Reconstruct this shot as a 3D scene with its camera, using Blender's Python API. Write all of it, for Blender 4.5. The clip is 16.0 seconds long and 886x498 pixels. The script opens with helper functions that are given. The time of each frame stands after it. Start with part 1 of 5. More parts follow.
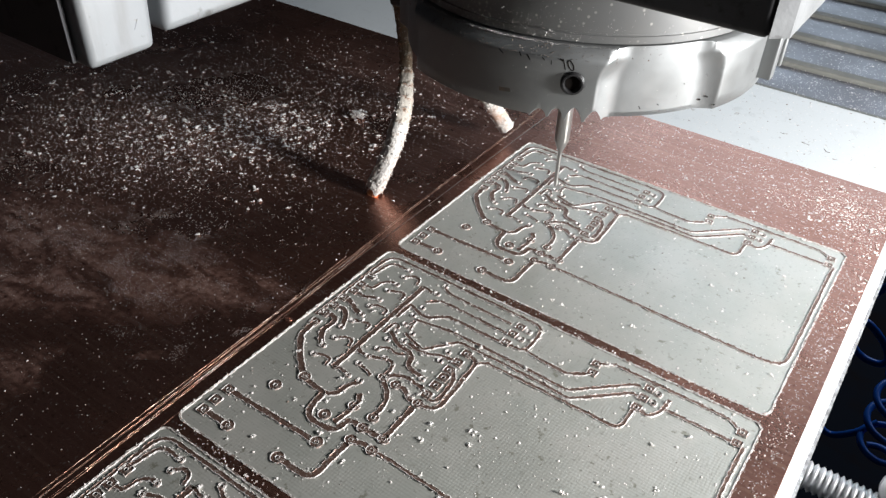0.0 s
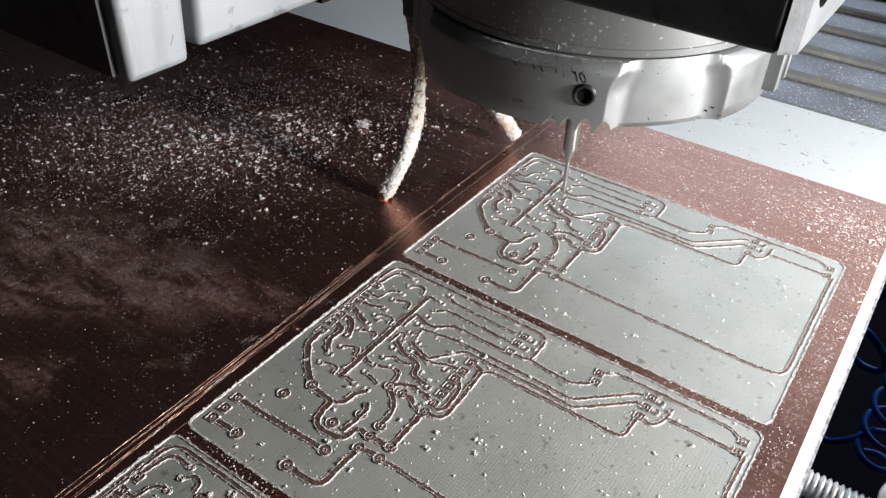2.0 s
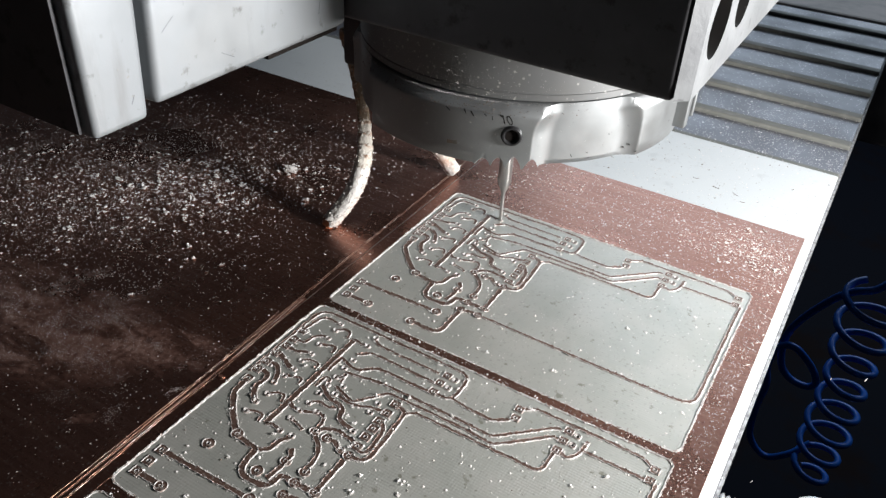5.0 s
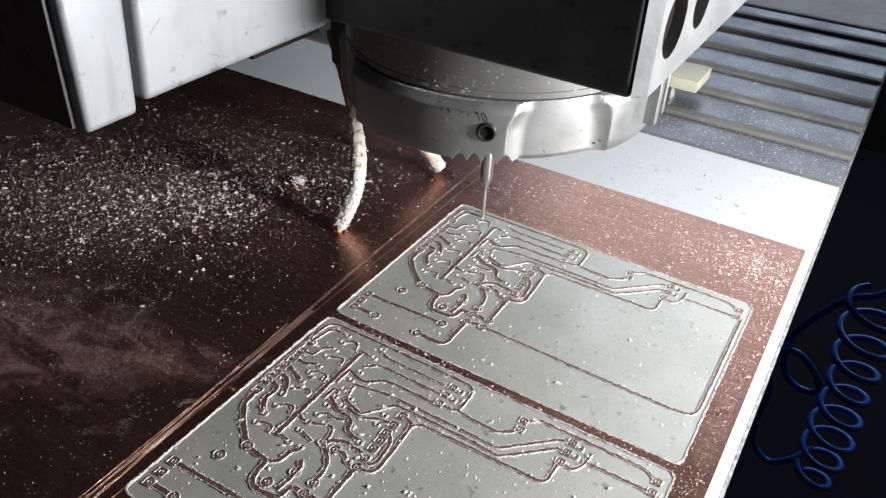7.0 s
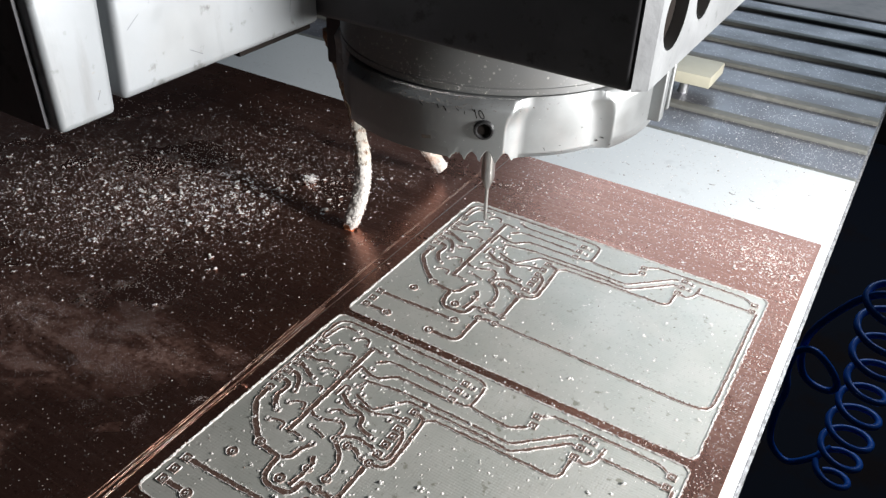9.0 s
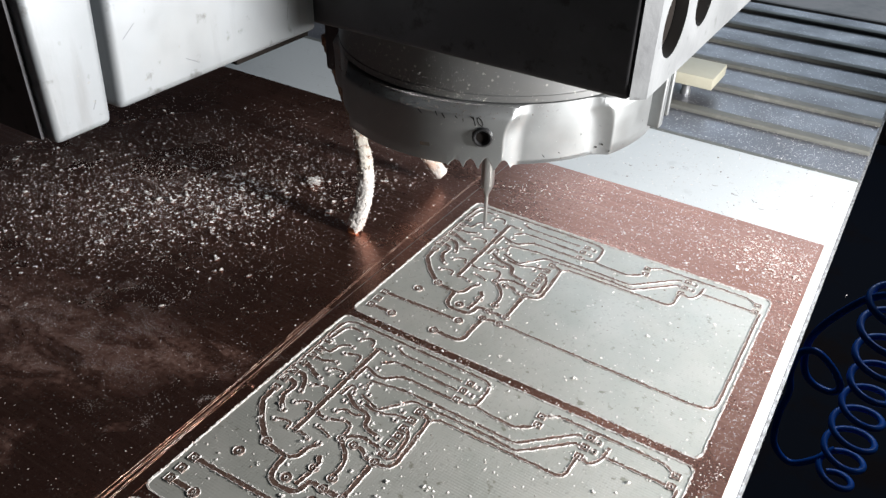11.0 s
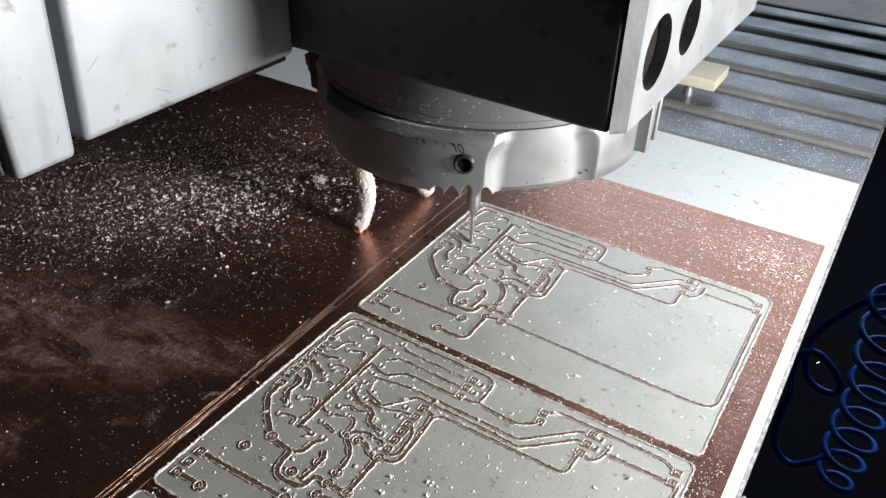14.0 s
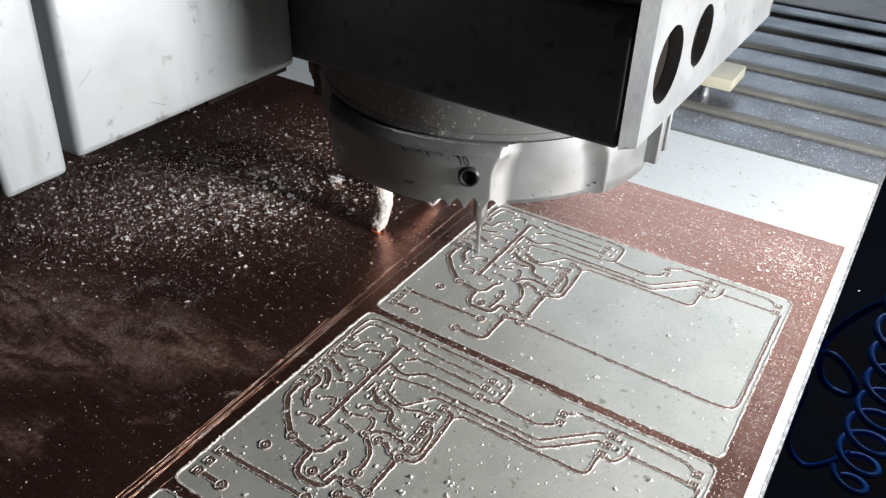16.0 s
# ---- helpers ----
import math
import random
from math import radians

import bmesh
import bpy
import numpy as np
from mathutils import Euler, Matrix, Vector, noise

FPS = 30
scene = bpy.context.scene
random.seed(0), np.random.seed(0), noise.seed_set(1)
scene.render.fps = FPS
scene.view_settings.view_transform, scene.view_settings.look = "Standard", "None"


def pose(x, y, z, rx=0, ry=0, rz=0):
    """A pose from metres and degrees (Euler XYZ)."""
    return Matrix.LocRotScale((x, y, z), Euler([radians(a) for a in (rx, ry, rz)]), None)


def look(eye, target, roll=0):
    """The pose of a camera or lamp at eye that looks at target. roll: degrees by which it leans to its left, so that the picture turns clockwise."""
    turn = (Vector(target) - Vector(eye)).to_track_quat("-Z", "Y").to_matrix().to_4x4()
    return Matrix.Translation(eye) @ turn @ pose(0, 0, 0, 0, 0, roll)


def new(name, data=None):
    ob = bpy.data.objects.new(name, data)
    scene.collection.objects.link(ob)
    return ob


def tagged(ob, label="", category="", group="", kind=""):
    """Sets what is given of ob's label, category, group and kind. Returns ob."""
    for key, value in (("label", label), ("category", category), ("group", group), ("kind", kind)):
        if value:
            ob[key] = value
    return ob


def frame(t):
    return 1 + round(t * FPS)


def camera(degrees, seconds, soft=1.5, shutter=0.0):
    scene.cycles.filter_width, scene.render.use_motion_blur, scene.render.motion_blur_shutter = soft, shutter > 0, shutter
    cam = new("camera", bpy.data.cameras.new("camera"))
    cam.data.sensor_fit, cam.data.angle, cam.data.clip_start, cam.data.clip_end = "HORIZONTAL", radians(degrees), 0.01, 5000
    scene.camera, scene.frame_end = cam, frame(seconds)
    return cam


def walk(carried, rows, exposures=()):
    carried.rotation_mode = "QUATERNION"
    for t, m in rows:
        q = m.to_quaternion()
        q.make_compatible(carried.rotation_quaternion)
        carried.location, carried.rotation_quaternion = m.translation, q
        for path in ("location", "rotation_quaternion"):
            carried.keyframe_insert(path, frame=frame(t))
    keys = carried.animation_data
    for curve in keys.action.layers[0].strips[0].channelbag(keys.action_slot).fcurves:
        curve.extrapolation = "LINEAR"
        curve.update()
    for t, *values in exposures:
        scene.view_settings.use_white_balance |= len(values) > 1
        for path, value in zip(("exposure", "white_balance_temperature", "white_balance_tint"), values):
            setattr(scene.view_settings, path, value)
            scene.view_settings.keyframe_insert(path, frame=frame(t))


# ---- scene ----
# All lengths below are written in millimetres and scaled by MM.
MM = 0.001
CAMERA_ROWS = [
    (0, 0.07561, -0.09567, 0.09197, 35.209, -37.192, -1.750),
    (0.5, 0.07540, -0.09570, 0.09174, 35.323, -37.281, -1.824),
    (1, 0.07482, -0.09634, 0.09193, 35.322, -37.102, -1.908),
    (1.5, 0.07528, -0.09634, 0.09300, 35.303, -37.057, -1.957),
    (2, 0.07492, -0.09725, 0.09388, 35.153, -36.869, -1.992),
    (2.5, 0.07470, -0.09601, 0.09373, 34.805, -37.069, -2.278),
    (3, 0.07494, -0.09549, 0.09368, 33.933, -36.494, -2.620),
    (3.5, 0.07937, -0.09520, 0.09571, 32.746, -35.489, -2.231),
    (4, 0.08135, -0.09510, 0.09740, 31.434, -35.072, -2.951),
    (4.5, 0.08178, -0.09583, 0.09708, 31.258, -34.859, -2.867),
    (5, 0.08016, -0.09603, 0.09888, 31.194, -34.672, -2.656),
    (7.5, 0.08014, -0.09723, 0.10225, 31.542, -34.523, -2.500),
    (8, 0.07936, -0.09725, 0.10124, 31.729, -34.489, -2.300),
    (8.5, 0.08063, -0.09704, 0.10097, 31.932, -34.472, -1.819),
    (11, 0.08080, -0.09814, 0.10125, 32.074, -34.229, -1.443),
    (11.5, 0.08129, -0.09858, 0.10108, 31.933, -34.268, -1.690),
    (12, 0.08156, -0.09946, 0.10211, 31.949, -33.954, -1.779),
    (12.5, 0.08159, -0.09955, 0.10206, 32.083, -34.134, -1.765),
    (13, 0.08109, -0.09944, 0.10151, 32.271, -34.111, -1.492),
    (13.5, 0.08127, -0.09954, 0.10170, 32.218, -34.179, -1.507),
    (14, 0.08108, -0.09961, 0.10170, 32.317, -34.210, -1.630),
    (14.5, 0.07999, -0.09976, 0.10248, 32.504, -34.239, -1.702),
    (15, 0.08018, -0.09998, 0.10237, 32.729, -34.177, -1.542),
    (15.5, 0.07996, -0.10033, 0.10199, 32.904, -34.119, -1.307),
    (16, 0.07949, -0.10053, 0.10167, 32.972, -34.232, -1.351),
]
cam = camera(58.7, 16.0, soft=1.4)
walk(cam, [(t, pose(x, y, z, 90 + pitch, roll, yaw)) for t, x, y, z, yaw, pitch, roll in CAMERA_ROWS],
     exposures=[(0.0, 0.0), (2.5, -0.06), (4.5, -0.06), (8.0, 0.1), (12.0, 0.11), (16.0, 0.06)])

# ---- light: a bright work lamp low on the side of the light faces, in a dim workshop ----
world = bpy.data.worlds.new("workshop_air")
world.use_nodes = True
world.node_tree.nodes["Background"].inputs["Color"].default_value = (0.55, 0.68, 0.9, 1)
world.node_tree.nodes["Background"].inputs["Strength"].default_value = 0.05
scene.world = world


def spot_lamp(name, eye, target, watts, cone, colour):
    data = bpy.data.lights.new(name, "SPOT")
    data.energy, data.color, data.shadow_soft_size = watts, colour, 0.022
    data.spot_size, data.spot_blend = radians(cone), 0.35
    ob = new(name, data)
    ob.matrix_basis = look([v * MM for v in eye], [v * MM for v in target])
    return ob


spot_lamp("work_lamp_light", (214, 37, 70), (10, 22, 5), 5.6, 104, (1.0, 0.983, 0.972))


def window_light(name, centre, width, height, watts, colour):
    """The sky's light in a window opening, facing into the room."""
    data = bpy.data.lights.new(name, "AREA")
    data.shape, data.size, data.size_y, data.energy, data.color = "RECTANGLE", width * MM, height * MM, watts, colour
    ob = new(name, data)
    ob.matrix_basis = look([v * MM for v in centre], [centre[0] * MM, 0.0, centre[2] * MM])
    return ob


WINDOW = (-600.0, 870.0, 330.0, 1230.0)
window_light("window_daylight", (135, 1505, 780), 1470, 900, 11.2, (0.74, 0.87, 1.0))


# ---- materials ----
def material(name, base, rough=0.5, metal=0.0, spots=(), bump=(), rough_var=None, spec=0.5):
    """base: colour; spots: (texture, scale, low, high, colour, strength) mixed over it in turn;
    bump: (texture, scale, strength, distance); rough_var: (scale, low, high)."""
    mat = bpy.data.materials.new(name)
    mat.use_nodes = True
    nt = mat.node_tree
    bsdf = nt.nodes["Principled BSDF"]
    bsdf.inputs["Base Color"].default_value = (*base, 1)
    bsdf.inputs["Roughness"].default_value = rough
    bsdf.inputs["Metallic"].default_value = metal
    bsdf.inputs["Specular IOR Level"].default_value = spec
    coord = nt.nodes.new("ShaderNodeTexCoord").outputs["Object"]

    def texture(kind, scale):
        if isinstance(scale, tuple):
            m = nt.nodes.new("ShaderNodeMapping")
            m.inputs["Scale"].default_value = scale
            nt.links.new(coord, m.inputs["Vector"])
            vec, s = m.outputs["Vector"], 1.0
        else:
            vec, s = coord, scale
        if kind == "noise" or kind == "fine":
            n = nt.nodes.new("ShaderNodeTexNoise")
            n.inputs["Detail"].default_value = 6.0 if kind == "noise" else 2.0
            n.inputs["Roughness"].default_value = 0.62
            n.inputs["Scale"].default_value = s
            nt.links.new(vec, n.inputs["Vector"])
            return n.outputs["Fac"]
        if kind == "cells":
            n = nt.nodes.new("ShaderNodeTexVoronoi")
            n.inputs["Scale"].default_value = s
            nt.links.new(vec, n.inputs["Vector"])
            return n.outputs["Distance"]
        n = nt.nodes.new("ShaderNodeTexWave")
        n.bands_direction = "X" if kind == "wave_x" else "Y"
        n.inputs["Scale"].default_value = s
        n.inputs["Distortion"].default_value = 1.2
        n.inputs["Detail"].default_value = 2.0
        nt.links.new(vec, n.inputs["Vector"])
        return n.outputs["Fac"]

    colour = None
    for kind, scale, low, high, tint, strength in spots:
        ramp = nt.nodes.new("ShaderNodeMapRange")
        ramp.inputs["From Min"].default_value, ramp.inputs["From Max"].default_value = low, high
        ramp.inputs["To Max"].default_value = strength
        nt.links.new(texture(kind, scale), ramp.inputs["Value"])
        mix = nt.nodes.new("ShaderNodeMix")
        mix.data_type = "RGBA"
        mix.inputs["A"].default_value = (*base, 1)
        mix.inputs["B"].default_value = (*tint, 1)
        nt.links.new(ramp.outputs["Result"], mix.inputs["Factor"])
        if colour:
            nt.links.new(colour, mix.inputs["A"])
        colour = mix.outputs["Result"]
    if colour:
        nt.links.new(colour, bsdf.inputs["Base Color"])
    if rough_var:
        ramp = nt.nodes.new("ShaderNodeMapRange")
        ramp.inputs["From Min"].default_value, ramp.inputs["From Max"].default_value = 0.35, 0.65
        ramp.inputs["To Min"].default_value, ramp.inputs["To Max"].default_value = rough_var[1], rough_var[2]
        nt.links.new(texture("noise", rough_var[0]), ramp.inputs["Value"])
        nt.links.new(ramp.outputs["Result"], bsdf.inputs["Roughness"])
    normal = None
    for kind, scale, strength, distance in bump:
        b = nt.nodes.new("ShaderNodeBump")
        b.inputs["Strength"].default_value, b.inputs["Distance"].default_value = strength, distance * MM
        nt.links.new(texture(kind, scale), b.inputs["Height"])
        if normal:
            nt.links.new(normal, b.inputs["Normal"])
        normal = b.outputs["Normal"]
    if normal:
        nt.links.new(normal, bsdf.inputs["Normal"])
    return mat


def wiped_dust_and_sheen(mat, patches, streak, colour, strength):
    """A thin film of fine dust over a material, wiped into patches: (x, y, half length, half width, turn, amount)
    in millimetres; a negative amount is a place wiped clean. A patch may also carry painted sheen."""
    nt = mat.node_tree
    bsdf = nt.nodes["Principled BSDF"]
    coord = nt.nodes.new("ShaderNodeTexCoord").outputs["Object"]

    def math_node(kind, a, b):
        n = nt.nodes.new("ShaderNodeMath")
        n.operation, n.use_clamp = kind, kind in ("ADD", "SUBTRACT")
        for socket, value in zip(n.inputs, (a, b)):
            if isinstance(value, float):
                socket.default_value = value
            else:
                nt.links.new(value, socket)
        return n.outputs[0]

    def noise(scale, detail, distortion, low, high):
        n, m, r = nt.nodes.new("ShaderNodeTexNoise"), nt.nodes.new("ShaderNodeMapping"), nt.nodes.new("ShaderNodeMapRange")
        m.inputs["Scale"].default_value, m.inputs["Rotation"].default_value = scale, (0, 0, radians(-40))
        n.inputs["Scale"].default_value, n.inputs["Detail"].default_value, n.inputs["Distortion"].default_value = 1.0, detail, distortion
        r.inputs["From Min"].default_value, r.inputs["From Max"].default_value = low, high
        nt.links.new(coord, m.inputs["Vector"])
        nt.links.new(m.outputs["Vector"], n.inputs["Vector"])
        nt.links.new(n.outputs["Fac"], r.inputs["Value"])
        return r.outputs["Result"], n.outputs["Color"]

    # uneven outlines: the patches are bent by a coarse noise
    bend = nt.nodes.new("ShaderNodeVectorMath")
    bend.operation = "MULTIPLY_ADD"
    nt.links.new(noise((90, 90, 1), 4.0, 0.6, 0, 1)[1], bend.inputs[0])
    bend.inputs[1].default_value = (0.011, 0.011, 0.0)
    nt.links.new(coord, bend.inputs[2])
    total = None
    for x, y, a, b, turn, amount in patches:
        m, length, r = nt.nodes.new("ShaderNodeMapping"), nt.nodes.new("ShaderNodeVectorMath"), nt.nodes.new("ShaderNodeMapRange")
        m.vector_type, length.operation = "TEXTURE", "LENGTH"
        m.inputs["Location"].default_value = ((x + 5.5) * MM, (y + 5.5) * MM, 0.0)
        m.inputs["Rotation"].default_value, m.inputs["Scale"].default_value = (0, 0, radians(turn)), (a * MM, b * MM, 1.0)
        nt.links.new(bend.outputs["Vector"], m.inputs["Vector"])
        nt.links.new(m.outputs["Vector"], length.inputs[0])
        soft = 0.2 if amount < 0 else 0.7
        r.inputs["From Min"].default_value, r.inputs["From Max"].default_value = 1.0, 1.0 - soft
        r.inputs["To Max"].default_value = abs(amount)
        nt.links.new(length.outputs["Value"], r.inputs["Value"])
        total = r.outputs["Result"] if total is None else math_node("SUBTRACT" if amount < 0 else "ADD", total, r.outputs["Result"])
    cover = math_node("ADD", math_node("MULTIPLY", total, noise(streak, 8.0, 2.4, 0.40, 0.66)[0]), math_node("MULTIPLY", total, 0.18))
    cover = math_node("MULTIPLY", cover, math_node("MULTIPLY", noise((900, 900, 1), 4.0, 0.2, 0.25, 0.65)[0], strength))
    for socket, value in (("Base Color", (*colour, 1)), ("Metallic", 0.0), ("Roughness", 0.85)):
        goal, kind = bsdf.inputs[socket], "RGBA" if socket == "Base Color" else "VALUE"
        mix = nt.nodes.new("ShaderNodeMix")
        mix.data_type = "RGBA" if kind == "RGBA" else "FLOAT"
        first, second = [k for k in mix.inputs if k.name in "AB" and k.type == kind]
        first.default_value, second.default_value = goal.default_value, value
        if goal.is_linked:
            nt.links.new(goal.links[0].from_socket, first)
        nt.links.new(cover, mix.inputs["Factor"])
        nt.links.new([k for k in mix.outputs if k.type == kind][0], goal)
    return mat


COPPER = material("tarnished_copper", (0.305, 0.155, 0.118), 0.25, 0.95,
                  spots=[("noise", 28, 0.42, 0.62, (0.30, 0.135, 0.095), 0.6), ("noise", 400, 0.45, 0.7, (0.25, 0.115, 0.083), 0.5), ("noise", (12, 1000, 1), 0.50, 0.66, (0.50, 0.29, 0.22), 0.38), ("noise", (10, 900, 1), 0.52, 0.66, (0.16, 0.078, 0.058), 0.28), ("fine", 1700, 0.62, 0.70, (0.62, 0.50, 0.45), 0.6), ("fine", 1300, 0.60, 0.68, (0.12, 0.06, 0.045), 0.6)],
                  bump=[("noise", 2200, 0.60, 0.05), ("wave_y", (6, 700, 1), 0.1, 0.03)], rough_var=(35, 0.24, 0.33))
# the broad patch at (-45, 55) also paints the window's greyish sheen over its dust
wiped_dust_and_sheen(COPPER, ((-34, -37, 28, 14, 35, 0.7), (-62, -46, 34, 24, 30, 0.9), (-66, 0, 48, 30, 25, 0.28), (-45, 55, 60, 26, 0, 0.3), (-14, -27, 13, 7, 20, 0.55), (-28, -62, 13, 8, 40, 0.75),
                    (-36.5, -40, 7, 1.7, 0, -0.8), (-15, -51, 12.5, 9.5, 35, -1.0), (-11.4, -46, 4, 1.7, 40, 0.5)),
           (50, 125, 1), (0.26, 0.215, 0.20), 0.5)
TRACK = material("milled_copper_track", (0.165, 0.10, 0.078), 0.46, 0.6,
                 spots=[("noise", 500, 0.4, 0.7, (0.10, 0.06, 0.048), 0.7), ("noise", 2200, 0.54, 0.64, (0.40, 0.36, 0.33), 0.75)], bump=[("noise", 2500, 0.4, 0.08)])
BURR = material("pale_milling_burr", (0.57, 0.555, 0.54), 0.5, 0.1,
                spots=[("noise", 1500, 0.50, 0.62, (0.22, 0.15, 0.12), 0.85), ("noise", 3500, 0.52, 0.66, (0.14, 0.10, 0.08), 0.6)], bump=[("noise", 3000, 0.6, 0.1)])
GLASS_FIBRE = material("bare_glass_fibre_laminate", (0.445, 0.442, 0.408), 0.42, 0.48, spec=1.0,
                       spots=[("noise", 60, 0.40, 0.65, (0.355, 0.368, 0.335), 0.8), ("noise", 420, 0.625, 0.68, (0.16, 0.155, 0.11), 0.7), ("fine", 1500, 0.60, 0.74, (0.22, 0.22, 0.19), 0.5),
                              ("cells", 1100, 0.16, 0.06, (0.42, 0.44, 0.42), 0.6)],
                       bump=[("wave_x", (600, 30, 1), 0.15, 0.05), ("wave_y", (30, 600, 1), 0.15, 0.05), ("noise", 900, 0.3, 0.06)],
                       rough_var=(90, 0.36, 0.48))
# near black: painted shade inside shallow holes, also scribed marks and scratches
NEAR_BLACK = material("hole_shade_and_dark_marks", (0.012, 0.010, 0.009), 0.9, spec=0.05)
WHITE_SHEET = material("white_plastic_sheet", (0.49, 0.515, 0.525), 0.42, 0.0,
                       spots=[("noise", 40, 0.5, 0.7, (0.52, 0.545, 0.555), 0.6), ("noise", 900, 0.62, 0.68, (0.34, 0.32, 0.30), 0.8), ("noise", 150, 0.63, 0.70, (0.42, 0.44, 0.45), 0.7)],
                       bump=[("noise", 900, 0.2, 0.08)])
SHEET_EDGE = material("sawn_sheet_edge", (0.24, 0.25, 0.26), 0.85, spots=[("noise", 800, 0.45, 0.6, (0.08, 0.08, 0.085), 0.8), ("noise", 1500, 0.6, 0.7, (0.55, 0.55, 0.55), 0.8)], bump=[("noise", 1200, 0.9, 0.4)])
TABLE_METAL = material("dusty_anodised_aluminium", (0.142, 0.146, 0.165), 0.42, 0.6,
                       spots=[("noise", 60, 0.42, 0.65, (0.13, 0.135, 0.16), 0.7), ("cells", 700, 0.24, 0.10, (0.5, 0.5, 0.5), 0.7)],
                       bump=[("noise", 900, 0.25, 0.06)], rough_var=(50, 0.34, 0.55))
GROOVE = material("grimy_rib", (0.135, 0.137, 0.124), 0.65, 0.2, spots=[("noise", 300, 0.52, 0.65, (0.22, 0.215, 0.20), 0.5), ("noise", 40, 0.45, 0.65, (0.09, 0.091, 0.085), 0.7)], bump=[("noise", 700, 0.3, 0.1)])
RING_METAL = material("satin_machined_steel", (0.36, 0.375, 0.38), 0.46, 0.92,
                      spots=[("noise", 90, 0.45, 0.7, (0.285, 0.29, 0.285), 0.6), ("noise", 700, 0.66, 0.74, (0.12, 0.11, 0.10), 0.7)],
                      bump=[("noise", (60, 60, 1500), 0.12, 0.03), ("noise", 1500, 0.12, 0.03)], rough_var=(120, 0.43, 0.51))
BODY_METAL = material("grey_spindle_housing", (0.24, 0.245, 0.245), 0.4, 0.75,
                      spots=[("noise", 110, 0.45, 0.7, (0.26, 0.26, 0.25), 0.6), ("cells", 700, 0.20, 0.08, (0.7, 0.69, 0.65), 0.6)],
                      bump=[("noise", 900, 0.2, 0.05)])
BLOCK_METAL = material("scratched_cast_aluminium", (0.245, 0.262, 0.276), 0.5, 0.35,
                       spots=[("noise", 60, 0.45, 0.65, (0.24, 0.25, 0.255), 0.7), ("noise", 260, 0.61, 0.68, (0.12, 0.12, 0.12), 0.8), ("noise", (25, 160, 25), 0.58, 0.70, (0.19, 0.195, 0.20), 0.7)],
                       bump=[("noise", 90, 0.18, 0.5), ("noise", 700, 0.15, 0.08), ("noise", (30, 400, 30), 0.15, 0.06)], rough_var=(80, 0.4, 0.6))
PLATE_METAL = material("dull_aluminium_plate", (0.20, 0.208, 0.213), 0.5, 0.4,
                       spots=[("noise", 70, 0.45, 0.65, (0.165, 0.17, 0.178), 0.8), ("noise", 240, 0.60, 0.67, (0.09, 0.09, 0.09), 0.8)],
                       bump=[("noise", 150, 0.3, 0.4), ("noise", 700, 0.25, 0.08)], rough_var=(80, 0.4, 0.6))
# near-black metal; on the front plate's end it stands in for shade
DARK_METAL = material("near_black_metal", (0.052, 0.052, 0.056), 0.5, 0.0, spec=0.3, spots=[("noise", 70, 0.45, 0.68, (0.075, 0.075, 0.08), 0.8), ("noise", 300, 0.58, 0.68, (0.02, 0.02, 0.02), 0.8)],
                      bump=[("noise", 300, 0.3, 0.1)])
CARBIDE = material("polished_carbide", (0.43, 0.425, 0.42), 0.3, 0.9, bump=[("noise", 2500, 0.1, 0.02)])
BLACK_SCREW = material("black_oxide_screw", (0.02, 0.02, 0.021), 0.4, 0.2, spec=0.5, bump=[("noise", 1500, 0.3, 0.1)])
MIXED = material("patchy_wire_sleeve", (0.48, 0.45, 0.40), 0.85,
                 spots=[("noise", 180, 0.48, 0.58, (0.42, 0.22, 0.13), 0.85), ("noise", 700, 0.54, 0.64, (0.10, 0.075, 0.05), 0.8)], bump=[("noise", 900, 0.9, 0.5)])
CRUST = material("dirty_bare_wire_sleeve", (0.17, 0.125, 0.085), 0.75,
                 spots=[("noise", 200, 0.45, 0.6, (0.30, 0.17, 0.10), 0.8), ("noise", 700, 0.56, 0.66, (0.55, 0.52, 0.47), 0.7), ("noise", 420, 0.58, 0.68, (0.05, 0.045, 0.03), 0.8)],
                 bump=[("noise", 900, 0.8, 0.4)])
DUST = material("white_glass_fibre_dust", (0.74, 0.71, 0.69), 0.9, spots=[("noise", 1200, 0.45, 0.6, (0.55, 0.48, 0.44), 0.5)])
for socket, value in (("Subsurface Weight", 0.6), ("Subsurface Scale", 0.0004), ("Subsurface Radius", (1.0, 1.0, 1.0))):
    DUST.node_tree.nodes["Principled BSDF"].inputs[socket].default_value = value
WIRE = material("dust_caked_wire_sleeve", (0.56, 0.545, 0.52), 0.9,
                spots=[("noise", 160, 0.49, 0.62, (0.46, 0.28, 0.19), 0.75), ("noise", 900, 0.54, 0.66, (0.24, 0.19, 0.155), 0.7)],
                bump=[("noise", 1100, 0.9, 0.5)])
BARE_COPPER = material("bright_copper_strand", (0.60, 0.26, 0.13), 0.45, 0.7, bump=[("noise", 2000, 0.3, 0.1)])
SCORE = material("torn_copper_edge", (0.52, 0.35, 0.27), 0.40, 0.7, spots=[("noise", (1500, 55, 1), 0.44, 0.6, (0.26, 0.13, 0.09), 0.9), ("noise", (1200, 130, 1), 0.52, 0.62, (0.62, 0.55, 0.50), 0.8), ("noise", (1000, 90, 1), 0.56, 0.62, (0.07, 0.035, 0.027), 0.9)], bump=[("noise", (1500, 90, 1), 0.6, 0.12)])
HOSE_BLUE = material("blue_polyurethane_hose", (0.013, 0.14, 0.60), 0.3, 0.0, spots=[("noise", 90, 0.4, 0.7, (0.012, 0.09, 0.48), 0.7)])
